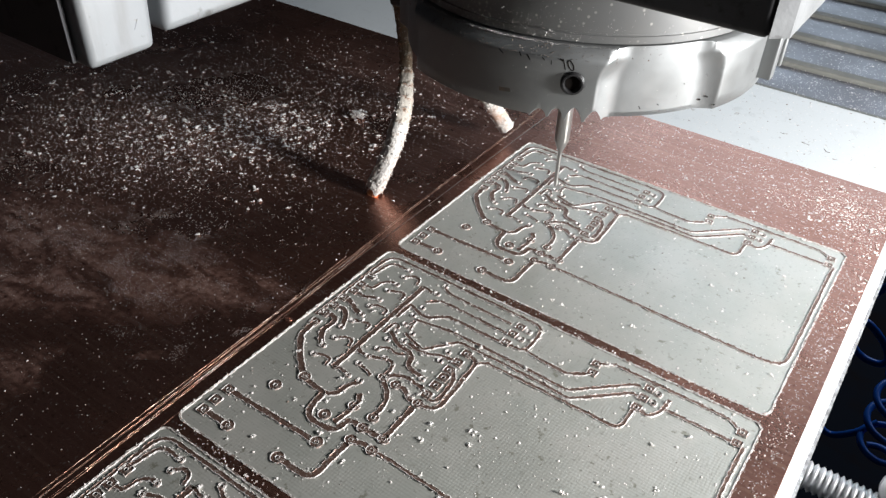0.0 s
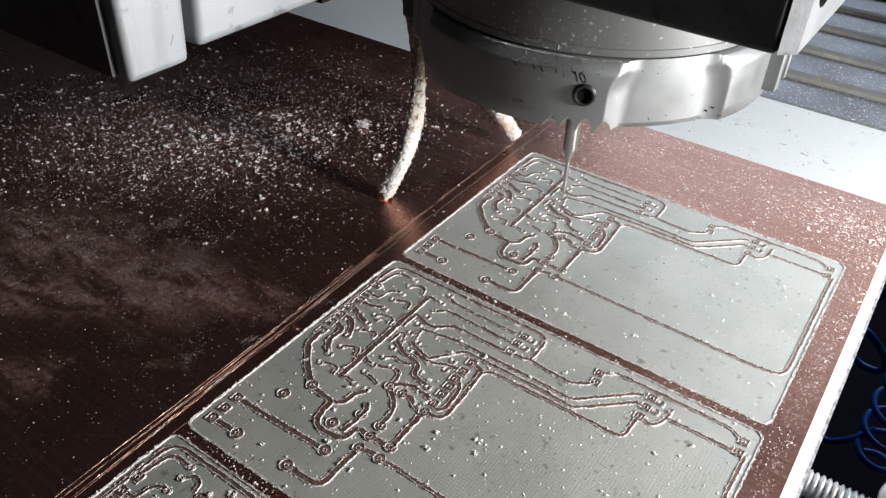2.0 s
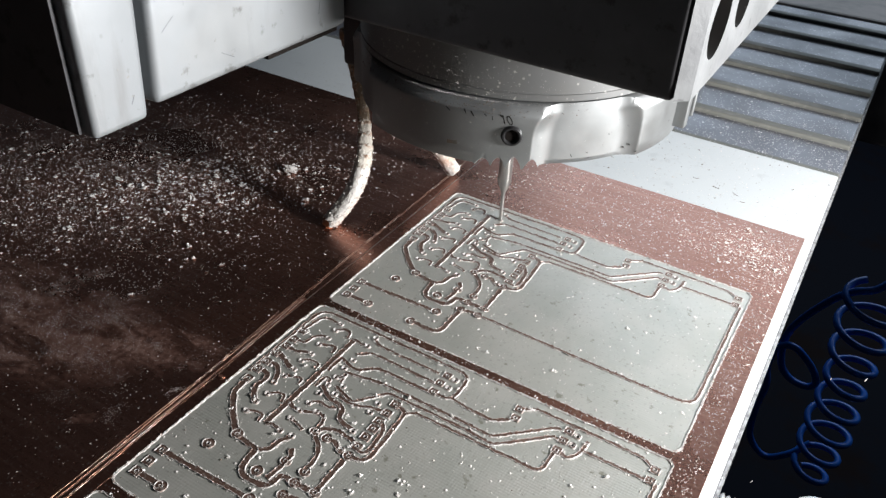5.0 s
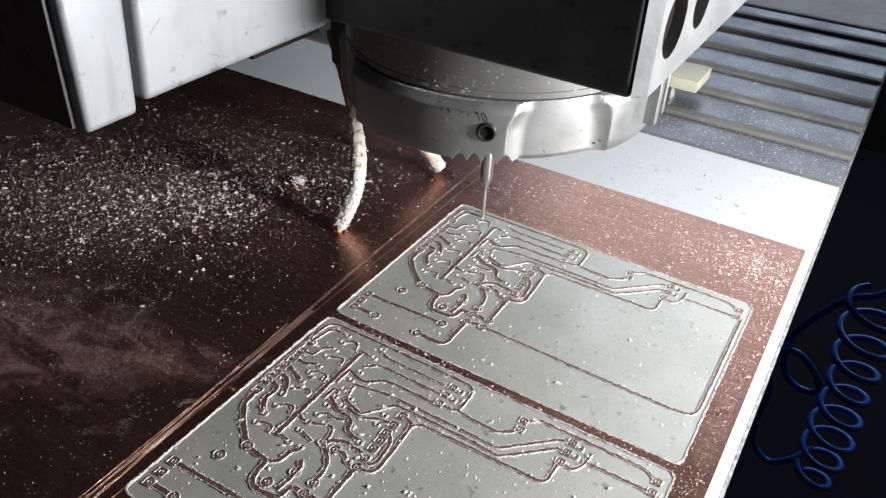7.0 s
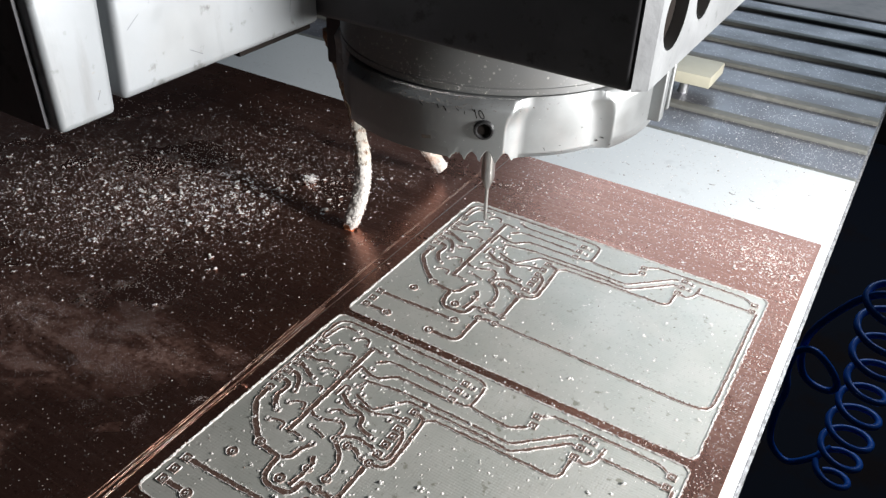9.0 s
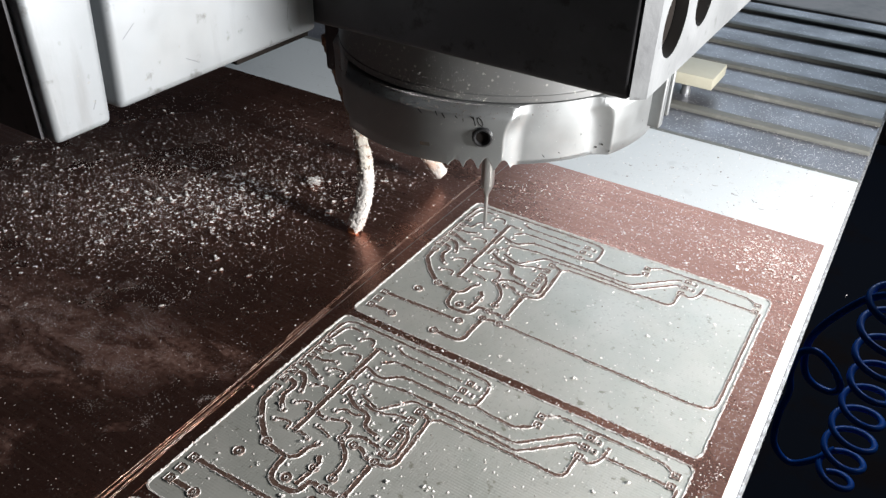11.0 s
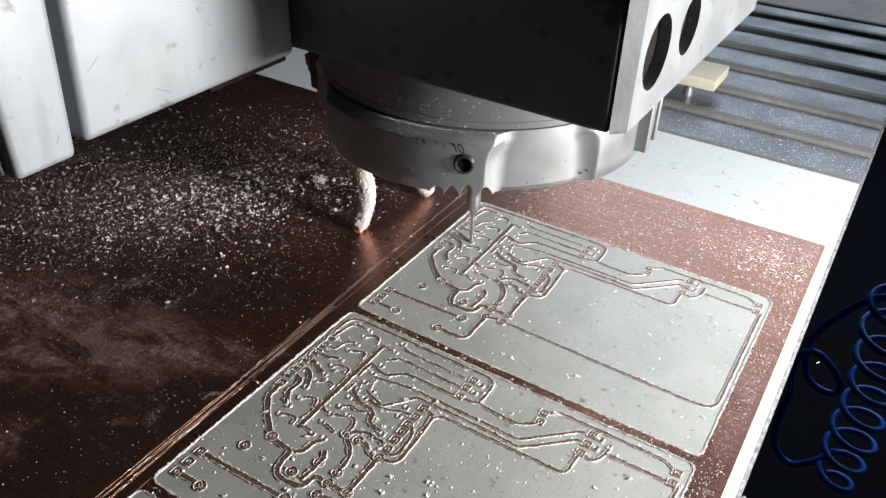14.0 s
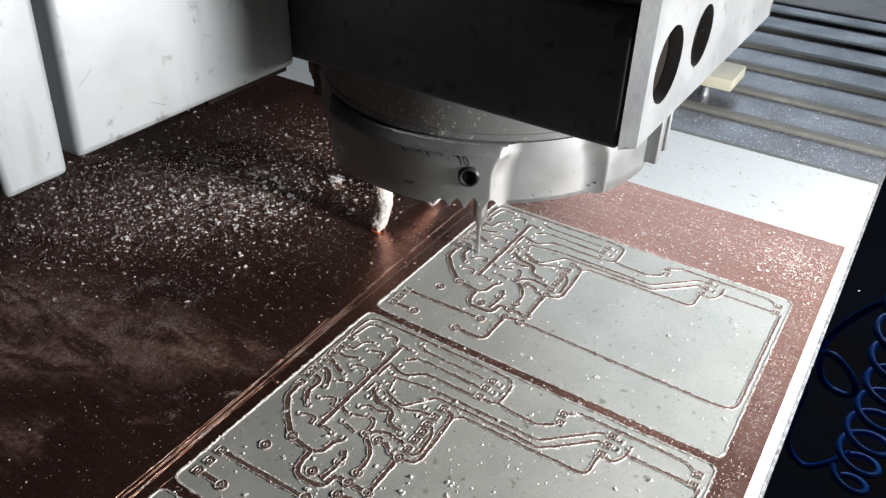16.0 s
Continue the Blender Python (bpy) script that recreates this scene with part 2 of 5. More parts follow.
THREAD = material("zinc_plated_thread", (0.55, 0.56, 0.57), 0.38, 0.9, bump=[("noise", 1500, 0.3, 0.05)])
CREAM = material("cream_plastic_offcut", (0.42, 0.405, 0.32), 0.55, spots=[("noise", 120, 0.45, 0.7, (0.36, 0.34, 0.26), 0.6)])
BEAM = material("brown_grey_beam", (0.46, 0.395, 0.37), 0.6, 0.1, spots=[("noise", 50, 0.45, 0.65, (0.22, 0.20, 0.19), 0.7)])
GRIME = material("dark_grime", (0.17, 0.15, 0.13), 0.8, spots=[("noise", 400, 0.45, 0.6, (0.22, 0.16, 0.12), 0.7)])
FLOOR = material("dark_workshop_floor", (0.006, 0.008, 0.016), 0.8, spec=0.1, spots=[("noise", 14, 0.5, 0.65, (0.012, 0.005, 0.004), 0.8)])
WALL = material("dim_workshop_wall", (0.085, 0.09, 0.10), 0.8, spots=[("noise", 3, 0.45, 0.65, (0.08, 0.085, 0.095), 0.7)])


# ---- mesh helpers ----
def part(name, bm, mats, parent=None, label="", smooth=None, at=None):
    """Links a bmesh, drawn in millimetres, as one object."""
    bmesh.ops.scale(bm, vec=(MM, MM, MM), verts=bm.verts)
    bmesh.ops.recalc_face_normals(bm, faces=bm.faces)
    if smooth is not None:
        for e in bm.edges:
            e.smooth = len(e.link_faces) == 2 and e.calc_face_angle(0) < radians(smooth)
        for fc in bm.faces:
            fc.smooth = True
    me = bpy.data.meshes.new(name)
    bm.to_mesh(me)
    bm.free()
    for m in (mats if isinstance(mats, (list, tuple)) else [mats]):
        me.materials.append(m)
    ob = new(name, me)
    if parent:
        ob.parent = parent
    if at:
        ob.location = [v * MM for v in at]
    if label:
        ob["label"] = label
    return ob


def box(bm, lo, hi, bevel=0.0, mat=0, segments=2):
    m = Matrix.Translation([(a + b) / 2 for a, b in zip(lo, hi)]) @ Matrix.Diagonal([b - a for a, b in zip(lo, hi)] + [1])
    made = bmesh.ops.create_cube(bm, size=1, matrix=m)["verts"]
    faces = {fc for v in made for fc in v.link_faces}
    for fc in faces:
        fc.material_index = mat
    if bevel:
        edges = list({e for fc in faces for e in fc.edges})
        out = bmesh.ops.bevel(bm, geom=edges, offset=bevel, segments=segments, profile=0.6, affect="EDGES")
        for fc in out["faces"]:
            fc.material_index = mat
    return bm


def lathe(bm, profile, steps=64, centre=(0, 0, 0), mat=0, shape=None):
    """Turns (radius, z) pairs about the z axis. shape(angle, r, z) may change the radius."""
    rings = []
    for r, z in profile:
        ring = []
        for i in range(steps):
            a = 2 * math.pi * i / steps
            q = shape(a, r, z) if shape else r
            ring.append(bm.verts.new((centre[0] + q * math.cos(a), centre[1] + q * math.sin(a), centre[2] + z)))
        rings.append(ring)
    for a, b in zip(rings, rings[1:]):
        for i in range(steps):
            fc = bm.faces.new((a[i], a[(i + 1) % steps], b[(i + 1) % steps], b[i]))
            fc.material_index = mat
    for ring in (rings[0], rings[-1]):
        fc = bm.faces.new(ring)
        fc.material_index = mat
    return bm


def tube(bm, points, radius, sides=12, mat=0, cap=True):
    """A round tube along points; radius may be a function of the fraction of its length."""
    pts = [Vector(p) for p in points]
    rings, side = [], None
    for i, p in enumerate(pts):
        way = (pts[min(i + 1, len(pts) - 1)] - pts[max(i - 1, 0)]).normalized()
        if side is None:
            side = way.orthogonal().normalized()
        side = (side - way * side.dot(way)).normalized()
        up = way.cross(side)
        r = radius(i / (len(pts) - 1)) if callable(radius) else radius
        rings.append([bm.verts.new(p + (side * math.cos(a) + up * math.sin(a)) * r) for a in [2 * math.pi * k / sides for k in range(sides)]])
    for a, b in zip(rings, rings[1:]):
        for k in range(sides):
            bm.faces.new((a[k], a[(k + 1) % sides], b[(k + 1) % sides], b[k])).material_index = mat
    if cap:
        for ring in (rings[0], rings[-1]):
            bm.faces.new(ring).material_index = mat
    return bm


def empty(name, at=(0, 0, 0)):
    ob = new(name)
    ob.empty_display_size = 0.01
    ob.location = [v * MM for v in at]
    return ob


# ---- the setting ----
def build_setting():
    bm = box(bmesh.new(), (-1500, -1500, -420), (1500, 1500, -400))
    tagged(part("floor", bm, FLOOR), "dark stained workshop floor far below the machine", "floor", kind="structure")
    bm = bmesh.new()
    a, b, c, d = WINDOW
    for lo, hi in (((-1500, -400), (a, 1800)), ((b, -400), (1500, 1800)), ((a, -400), (b, c)), ((a, d), (b, 1800))):
        box(bm, (lo[0], 1500, lo[1]), (hi[0], 1560, hi[1]))
    tagged(part("wall_north", bm, WALL), "plain dim workshop wall with a wide window opening", "wall", kind="structure")
    for name, lo, hi in (("wall_south", (-1500, -1540, -400), (1500, -1500, 1800)),
                         ("wall_east", (1500, -1540, -400), (1540, 1540, 1800)), ("wall_west", (-1540, -1540, -400), (-1500, 1540, 1800))):
        tagged(part(name, box(bmesh.new(), lo, hi), WALL), "plain dim workshop wall", "wall", kind="structure")
    tagged(part("ceiling", box(bmesh.new(), (-1540, -1540, 1800), (1540, 1540, 1830)), WALL), "plain dim workshop ceiling", "ceiling", kind="structure")


SHEET_TOP, SHEET_BOTTOM = -1.6, -6.0


def build_table():
    table = empty("machine_table", (0, 0, SHEET_BOTTOM))
    bm = box(bmesh.new(), (-200, -200, -22), (78.5, 292, -9))
    part("base", bm, TABLE_METAL, table)
    part("bed_plate", box(bmesh.new(), (-200, -200, -7.5), (79.3, 291, 0.0), 0.5), TABLE_METAL, table)
    bm = bmesh.new()
    rng = random.Random(12)
    for k in range(900):
        y, w = -170 + k * 0.5, 0.62 + rng.uniform(-0.02, 0.02)
        box(bm, (79.32, y, -8.5), (79.32 + w, y + 0.5, -0.3 - abs(rng.gauss(0, 0.03))))
    part("edge_crust", bm, SHEET_EDGE, table, "grey dust caked on the sawn side edge")
    y = 127.0
    while y < 285:
        part("rib", box(bmesh.new(), (-200, y, -0.5), (79.3, y + 4.2, 1.35), 0.6, 0, 3), GROOVE, table, smooth=40)
        y += 24.3
    tagged(table, "grooved aluminium machine table dusted with white powder", "machine table")

    sheet = empty("spoil_sheet", (0, 0, SHEET_BOTTOM))
    bm = box(bmesh.new(), (-190, -190, 0.02), (79.2, 122.4, SHEET_TOP - SHEET_BOTTOM), 0.35)
    ob = part("panel", bm, WHITE_SHEET, sheet)
    tagged(sheet, "white plastic spoil sheet lying on the grooved table", "sheet")

    beam = box(bmesh.new(), (-300, 291.5, -60), (260, 430, -5), 1.5)
    tagged(part("cross_beam", beam, BEAM), "brown-grey metal cross beam behind the table", "beam")


BOARD_W, BOARD_H, PITCH = 72.15, 51.45, 53.43
BOARD_ROWS = (0.55, 0.55 - PITCH, 0.55 - 2 * PITCH)
FOIL = 0.10


def smooth_path(points, step=0.26, rounds=2):
    pts = [Vector((*p, 0)) for p in points]
    for _ in range(rounds):
        out = [pts[0]]
        for a, b in zip(pts, pts[1:]):
            cut = min(0.25, 0.4 / max((b - a).length, 0.01))
            out += [a.lerp(b, cut), a.lerp(b, 1 - cut)]
        pts = out + [pts[-1]]
    fine = []
    for a, b in zip(pts, pts[1:]):
        n = max(1, int((b - a).length / step))
        fine += [a.lerp(b, i / n) for i in range(n)]
    return fine + [pts[-1]]


def track_mesh(points, width, rng, low=0.10, high=0.21, torn=1.0, top=0.10, step=0.15):
    """A raised copper track with ragged, pale edges: now and then a flake stands up or a stretch is bare."""
    bm = bmesh.new()
    pts = smooth_path(points, step)
    rows, edge = [], [[0.0, 0.0, 0], [0.0, 0.0, 0]]
    for i, p in enumerate(pts):
        way = pts[min(i + 1, len(pts) - 1)] - pts[max(i - 1, 0)]
        way = way.normalized() if way.length > 1e-6 else Vector((1, 0, 0))
        side = Vector((-way.y, way.x, 0))
        out = []
        for e in edge:
            e[0] = 0.7 * e[0] + rng.gauss(0, 0.035 * torn)
            e[2] = e[2] - 1 if e[2] > 0 else (rng.randint(2, 7) if rng.random() < 0.07 * torn else 0)
            flake = rng.expovariate(1 / 0.08) * torn if rng.random() < 0.16 * torn else 0.0
            e[1] = top + 0.005 if e[2] else rng.uniform(low, high) + min(0.16, flake)
            out.append((width / 2 + e[0], e[1], (0.05 + min(0.12, 0.5 * flake)) * torn, 0.15 * torn))
        (l, hl, cl, fl), (r, hr, cr, fr) = out
        wl, wr = (min(0.06 * torn, 0.3 * (l + r)) * rng.uniform(0.4, 1.5) for _ in out)
        prof = ((-l - fl, 0.0), (-l - cl, hl), (-l + wl - cl, hl * rng.uniform(0.8, 1.05)), (-l + wl, top),
                (r - wr, top), (r - wr + cr, hr * rng.uniform(0.8, 1.05)), (r + cr, hr), (r + fr, 0.0))
        rows.append([bm.verts.new(p + side * q + Vector((0, 0, z))) for q, z in prof])
    for a, b in zip(rows, rows[1:]):
        for k in range(7):
            bm.faces.new((a[k], a[k + 1], b[k + 1], b[k])).material_index = 0 if k in (2, 3, 4) else 1
    for row in (rows[0], rows[-1]):
        bm.faces.new(row).material_index = 1
    return bm


def pad_mesh(size, square, rng):
    """A solder pad with a drill mark and a torn edge."""
    bm = bmesh.new()
    n, rings = 16, []
    for r, z, m in ((0.25, 0.02, 2), (0.30, 0.16, 1), (0.38, 0.10, 1), (size + 0.06, 0.10, 0), (size + 0.13, 0.19, 1), (size + 0.22, 0.0, 1)):
        ring = []
        for k in range(n):
            a = 2 * math.pi * k / n
            q = r
            if square and r > 0.6:
                q = r * (0.12 + 0.84 / max(abs(math.cos(a)), abs(math.sin(a))))
            q *= rng.uniform(0.94, 1.06)
            ring.append(bm.verts.new((q * math.cos(a), q * math.sin(a), z * rng.uniform(0.55, 1.35))))
        rings.append((ring, m))
    bm.faces.new(rings[0][0]).material_index = 2
    for (a, _), (b, m) in zip(rings, rings[1:]):
        for k in range(n):
            bm.faces.new((a[k], a[(k + 1) % n], b[(k + 1) % n], b[k])).material_index = m
    return bm


def board_layout():
    """The circuit: tracks as (width, points) and pads as (x, y, radius, square), in the board's own millimetres."""
    tracks, pads = [], []

    def t(width, *points):
        tracks.append((width, points))

    def p(radius, square, *places):
        pads.extend((x, y, radius, square) for x, y in places)

    # border track, edge pins and the hooked pins of the package
    t(0.55, (1.3, 29.4), (1.3, 48.1), (1.9, 49.6), (3.2, 50.3), (9.5, 50.3), (31.9, 50.3), (33.7, 50.1), (34.8, 49.2), (35, 47.2), (34.9, 43.7))
    t(0.55, (2.1, 43.65), (2.7, 47.65), (3.8, 48.75), (7, 48.65))
    t(0.5, (7.3, 46.55), (8.5, 47.95), (10, 47.65), (10.5, 45.95))
    t(0.55, (2.4, 40.35), (4.4, 40.65), (4.7, 41.25), (5, 43.15), (6.2, 44.05), (7.5, 44.05))
    t(0.5, (7.2, 41.75), (8.2, 42.25), (9.4, 42.85), (10.4, 42.75), (10.6, 41.15))
    t(0.6, (2.3, 38.05), (3.7, 38.05), (5.2, 37.95), (6.5, 38.75), (7.6, 38.95))
    t(0.5, (7.3, 36.55), (8.1, 37.45), (9.6, 37.65), (10.6, 37.45), (10.6, 36.15))
    t(0.8, (2.1, 35.55), (3.5, 35.65), (5, 34.85), (6.5, 34.15), (7.6, 34.05))
    t(0.5, (7.3, 31.85), (8.4, 32.45), (9.4, 32.85), (10.4, 32.85), (10.6, 31.45))
    t(0.8, (2.2, 32.95), (3.8, 33.25), (5.1, 32.75), (6.1, 31.45), (6.6, 30.15), (7.1, 29.25))
    t(0.5, (7.8, 26.85), (8.7, 27.75), (9.8, 28.25), (10.6, 28.15), (11, 26.65))
    t(0.9, (2.2, 30.55), (3.9, 30.85), (4.9, 30.35), (5.1, 29.35), (4.8, 27.65), (5.3, 26.25), (6.5, 24.85), (7.4, 24.35))
    t(0.95, (2.4, 27.85), (2.5, 26.05), (2.7, 24.05), (5.5, 20.85), (8.3, 18.35), (9.8, 17.35))
    t(0.5, (7.5, 21.95), (8.4, 22.65), (9.7, 22.85), (10.5, 22.65), (10.7, 21.15))
    # comb down the middle of the package
    t(0.9, (11.8, 46.55), (12, 21.65))
    t(0.5, (11.8, 46.55), (13.7, 46.25), (14.9, 46.35))
    t(0.5, (12, 21.65), (13.4, 22.05), (15.1, 21.65))
    # tracks to the header and the far connectors
    t(0.6, (12.8, 37.25), (12.8, 41.25), (15.4, 40.25), (17.3, 40.15), (19.8, 42.45), (21, 42.65), (30.9, 42.75))
    t(0.5, (14.9, 48.95), (16, 47.95), (17.1, 47.65), (29.7, 47.65))
    t(0.5, (14.6, 43.35), (16.4, 45.15), (17.8, 45.25), (30.3, 45.15))
    t(0.5, (15.8, 38.55), (21.6, 39.65), (23.3, 39.85), (34.5, 39.95), (39.3, 39.95), (44.6, 39.75), (52.9, 47.45), (53.9, 47.55))
    t(0.5, (16.4, 34.85), (21.1, 33.25), (25, 38.55), (26.5, 38.55), (40, 38.75), (45.6, 38.35), (53.3, 45.55), (54.8, 45.35))
    t(0.6, (18.4, 33.05), (20.3, 32.95), (22.3, 32.95), (24.3, 34.15), (27.2, 34.45))
    # connector row and what joins it
    t(0.7, (27.9, 36.95), (29.1, 36.75), (30.1, 35.95), (30.6, 25.65), (30.2, 24.25), (29, 23.65), (27.5, 23.55))
    t(0.5, (30.1, 35.95), (31.1, 37.05), (32.9, 37.25), (52.1, 37.55), (53.5, 37.35), (54.6, 38.25), (54.7, 39.45), (54.7, 42.25), (54.9, 43.15))
    t(0.6, (27.6, 32.35), (28.7, 31.55), (29.4, 29.85), (29.6, 26.55), (29.2, 25.25), (28.2, 25.25))
    t(0.8, (27.4, 22.45), (27.5, 16.65), (27.6, 15.05))
    t(0.7, (23.6, 17.35), (23.7, 19.35), (23.4, 20.85), (22.3, 22.55), (21, 23.55), (19.9, 24.55))
    t(0.6, (19.9, 24.65), (19.8, 26.45), (19.4, 27.75), (18.2, 28.25), (16.5, 27.45), (14.9, 26.85), (13.6, 26.75), (12.4, 27.35))
    t(0.7, (19.9, 24.65), (20.8, 25.95), (22.5, 26.75), (25.6, 26.55), (27.4, 25.95))
    t(0.7, (22.4, 24.55), (23.7, 24.85), (24.9, 24.15), (25.8, 23.45), (27.3, 23.45))
    t(0.8, (14.3, 33.75), (16.9, 31.95), (19.4, 31.75), (20.9, 30.85), (21.2, 29.45), (22.2, 28.65), (24.8, 28.25))
    t(0.5, (15.1, 29.15), (16.2, 30.35), (18.4, 30.05), (19.6, 30.75))
    t(0.5, (14.8, 24.65), (16.6, 24.35), (18, 23.85))
    t(0.5, (13.4, 32.85), (13.4, 35.75), (14.4, 35.75), (15, 34.25))
    t(0.5, (15.1, 36.55), (16, 36.85), (16, 38.45), (16.5, 35.95))
    # supply side: input pads, loop and return
    t(0.8, (2.3, 8.35), (20.1, 8.85))
    t(0.9, (2.3, 3.35), (7.5, 3.35))
    t(0.85, (9.8, 17.05), (14.6, 16.65), (14.6, 14.35), (15.2, 12.45), (16.4, 11.45), (20, 11.75), (21, 12.65), (21.1, 14.85), (23.6, 14.85), (27.5, 14.95))
    t(0.75, (14.6, 16.65), (15.7, 17.15), (16.3, 18.05), (16.5, 20.15), (17.4, 21.55))
    t(0.7, (19.7, 13.15), (20, 15.05), (20, 16.75), (20.1, 18.45), (19.1, 19.85))
    t(0.85, (17.5, 3.55), (19, 3.55), (22.1, 3.45), (23.2, 3.85), (23.8, 4.85), (23.8, 9.75), (23.8, 11.85))
    t(0.8, (23.8, 11.85), (25.6, 12.65), (27.5, 12.45))
    # far connectors
    t(0.55, (34.9, 43.65), (37.6, 43.15), (42.9, 42.95), (45.2, 44.55), (45.9, 45.55))
    t(0.5, (46.1, 48.05), (48.2, 49.45), (48.9, 49.55), (66.9, 49.55), (68.4, 49.05), (69.7, 47.95))
    t(0.6, (54.9, 43.15), (56.2, 42.65), (57.2, 42.65), (58.2, 44.05), (58.5, 45.65), (58.6, 47.65))
    t(0.55, (58.6, 45.35), (68.3, 45.35), (69.9, 45.55))
    t(0.5, (31.2, 43.15), (33, 42.95), (34.3, 43.15), (34.9, 43.95))
    # broad guard line round the open half of the board
    t(0.5, (70.95, 45.4), (71.0, 14.6), (70.5, 13.0), (69.2, 12.2), (66.0, 11.9), (31.0, 12.6), (27.5, 12.5))
    p(0.75, True, (2.2, 43.05), (2.3, 40.25), (2.3, 38.05), (2.1, 35.55), (2.2, 32.95), (2.2, 30.55), (2.4, 27.85), (2.3, 8.35), (2.3, 5.75), (2.3, 3.35))
    p(0.9, False, (7.5, 3.35), (7.4, 13.35), (9.8, 17.35), (17.5, 13.45), (20.1, 8.85), (17.5, 3.55))
    p(0.8, False, (20, 17.35), (23.8, 17.25), (23.8, 14.85), (27.6, 15.05), (27.5, 12.45), (23.8, 12.15), (19.9, 24.65), (22.4, 24.55), (27.5, 23.55))
    p(0.75, True, (27.5, 36.95), (27.4, 34.45), (27.3, 32.25), (27.5, 28.25), (27.5, 25.85), (27.5, 30.35))
    p(0.42, False, (7, 48.65), (7.3, 46.55), (7.5, 44.05), (7.2, 41.75), (7.6, 38.95), (7.3, 36.55), (7.6, 34.05), (7.3, 31.85), (6.9, 29.55), (7.8, 26.85), (7.4, 24.35), (7.5, 21.95), (14.9, 46.35), (14.9, 48.95), (15, 41.75), (15.1, 21.65), (14.9, 39.25), (15.1, 36.55), (15, 34.25), (15, 31.85), (17.5, 35.45), (17.4, 33.15), (17.4, 28.15), (14.9, 26.85), (25, 33.05), (24.9, 35.45), (25, 28.05), (25.8, 23.95), (15.1, 29.15), (14.8, 24.65), (17.4, 21.85))
    p(0.7, True, (45.8, 47.85), (46.1, 45.65), (55, 47.95), (55, 45.55), (54.9, 43.15), (69.9, 48.05), (69.9, 45.55), (31.3, 47.95), (31.1, 45.65), (31.2, 43.15))
    p(0.45, True, (56.7, 47.65), (56.7, 45.45), (33.1, 47.65), (33, 45.35))
    return tracks, pads


def build_panel():
    rng = random.Random(4)
    panel = empty("copper_clad_panel", (0, 0, SHEET_TOP))
    top = -SHEET_TOP
    x0, x1, y0, y1 = -165.0, 77.4, -185.0, 81.2
    bm = box(bmesh.new(), (x0, y0, 0.02), (x1, y1, top - FOIL), mat=0)
    part("laminate", bm, GLASS_FIBRE, panel, "grey milled glass-fibre laminate")
    # copper foil left standing round the milled boards
    strips = [((x0, y0), (-3.3, y1)), ((-3.1, y0), (0, y1)), ((BOARD_W, y0), (x1, y1)), ((0, BOARD_ROWS[0] + BOARD_H), (BOARD_W, y1))]
    edges = [b for b in BOARD_ROWS]
    for b in edges[:-1]:
        strips.append(((0, b - (PITCH - BOARD_H)), (BOARD_W, b)))
    strips.append(((0, y0), (BOARD_W, edges[-1])))
    for lo, hi in strips:
        part("foil", box(bmesh.new(), (*lo, top - FOIL), (*hi, top), 0.04, 0, 1), COPPER, panel)
    # torn pale rims along the milled windows, with rounded corners
    r, loop = 1.5, []
    for cx, cy, start in ((r, r, 180), (BOARD_W - r, r, 270), (BOARD_W - r, BOARD_H - r, 0), (r, BOARD_H - r, 90)):
        loop += [(cx + r * math.cos(radians(start + k * 18)), cy + r * math.sin(radians(start + k * 18))) for k in range(6)]
    rim = part("rim", track_mesh(loop + [loop[0]], 0.14, rng), [BURR, BURR], panel)
    bm = bmesh.new()
    arc = [(0.0, 0.0)] + [(r + r * math.cos(radians(270 - k * 11.25)), r + r * math.sin(radians(270 - k * 11.25))) for k in range(9)]
    low, high = [bm.verts.new((x, y, 0.0)) for x, y in arc], [bm.verts.new((x, y, FOIL - 0.002)) for x, y in arc]
    bm.faces.new(high)
    for k in range(len(arc)):
        bm.faces.new((low[k], low[(k + 1) % len(arc)], high[(k + 1) % len(arc)], high[k]))
    fillet = part("foil_corner", bm, COPPER, panel)
    for b in BOARD_ROWS:
        ob = rim if b == BOARD_ROWS[0] else new("rim", rim.data)
        ob.parent, ob.location = panel, (0, b * MM, (top - FOIL) * MM)
        for x, y, turn in ((0, 0, 0), (BOARD_W, 0, 90), (BOARD_W, BOARD_H, 180), (0, BOARD_H, 270)):
            ob = fillet if b == BOARD_ROWS[0] and turn == 0 else new("foil_corner", fillet.data)
            ob.parent, ob.location, ob.rotation_euler = panel, (x * MM, (y + b) * MM, (top - FOIL) * MM), (0, 0, radians(turn))
    tracks, pads = board_layout()
    shared = []
    for width, points in tracks:
        shared.append(("track", part("track", track_mesh(points, width, rng), [TRACK, BURR], panel), 0, 0))
    kinds = {}
    for x, y, size, square in pads:
        key = (size, square)
        if key not in kinds:
            kinds[key] = part("pad", pad_mesh(size, square, rng), [TRACK, BURR, NEAR_BLACK], panel)
            shared.append(("pad", kinds[key], x, y))
        else:
            ob = new("pad", kinds[key].data)
            ob.parent = panel
            shared.append(("pad", ob, x, y))
    for name, ob, x, y in shared:
        for b in BOARD_ROWS:
            if b == BOARD_ROWS[0]:
                copy = ob
            else:
                copy = new(name, ob.data)
                copy.parent = panel
            if b == BOARD_ROWS[2] and y < 18 and name == "pad":
                bpy.data.objects.remove(copy)
                continue
            copy.location = (x * MM, (y + b) * MM, (top - FOIL + 0.002) * MM)
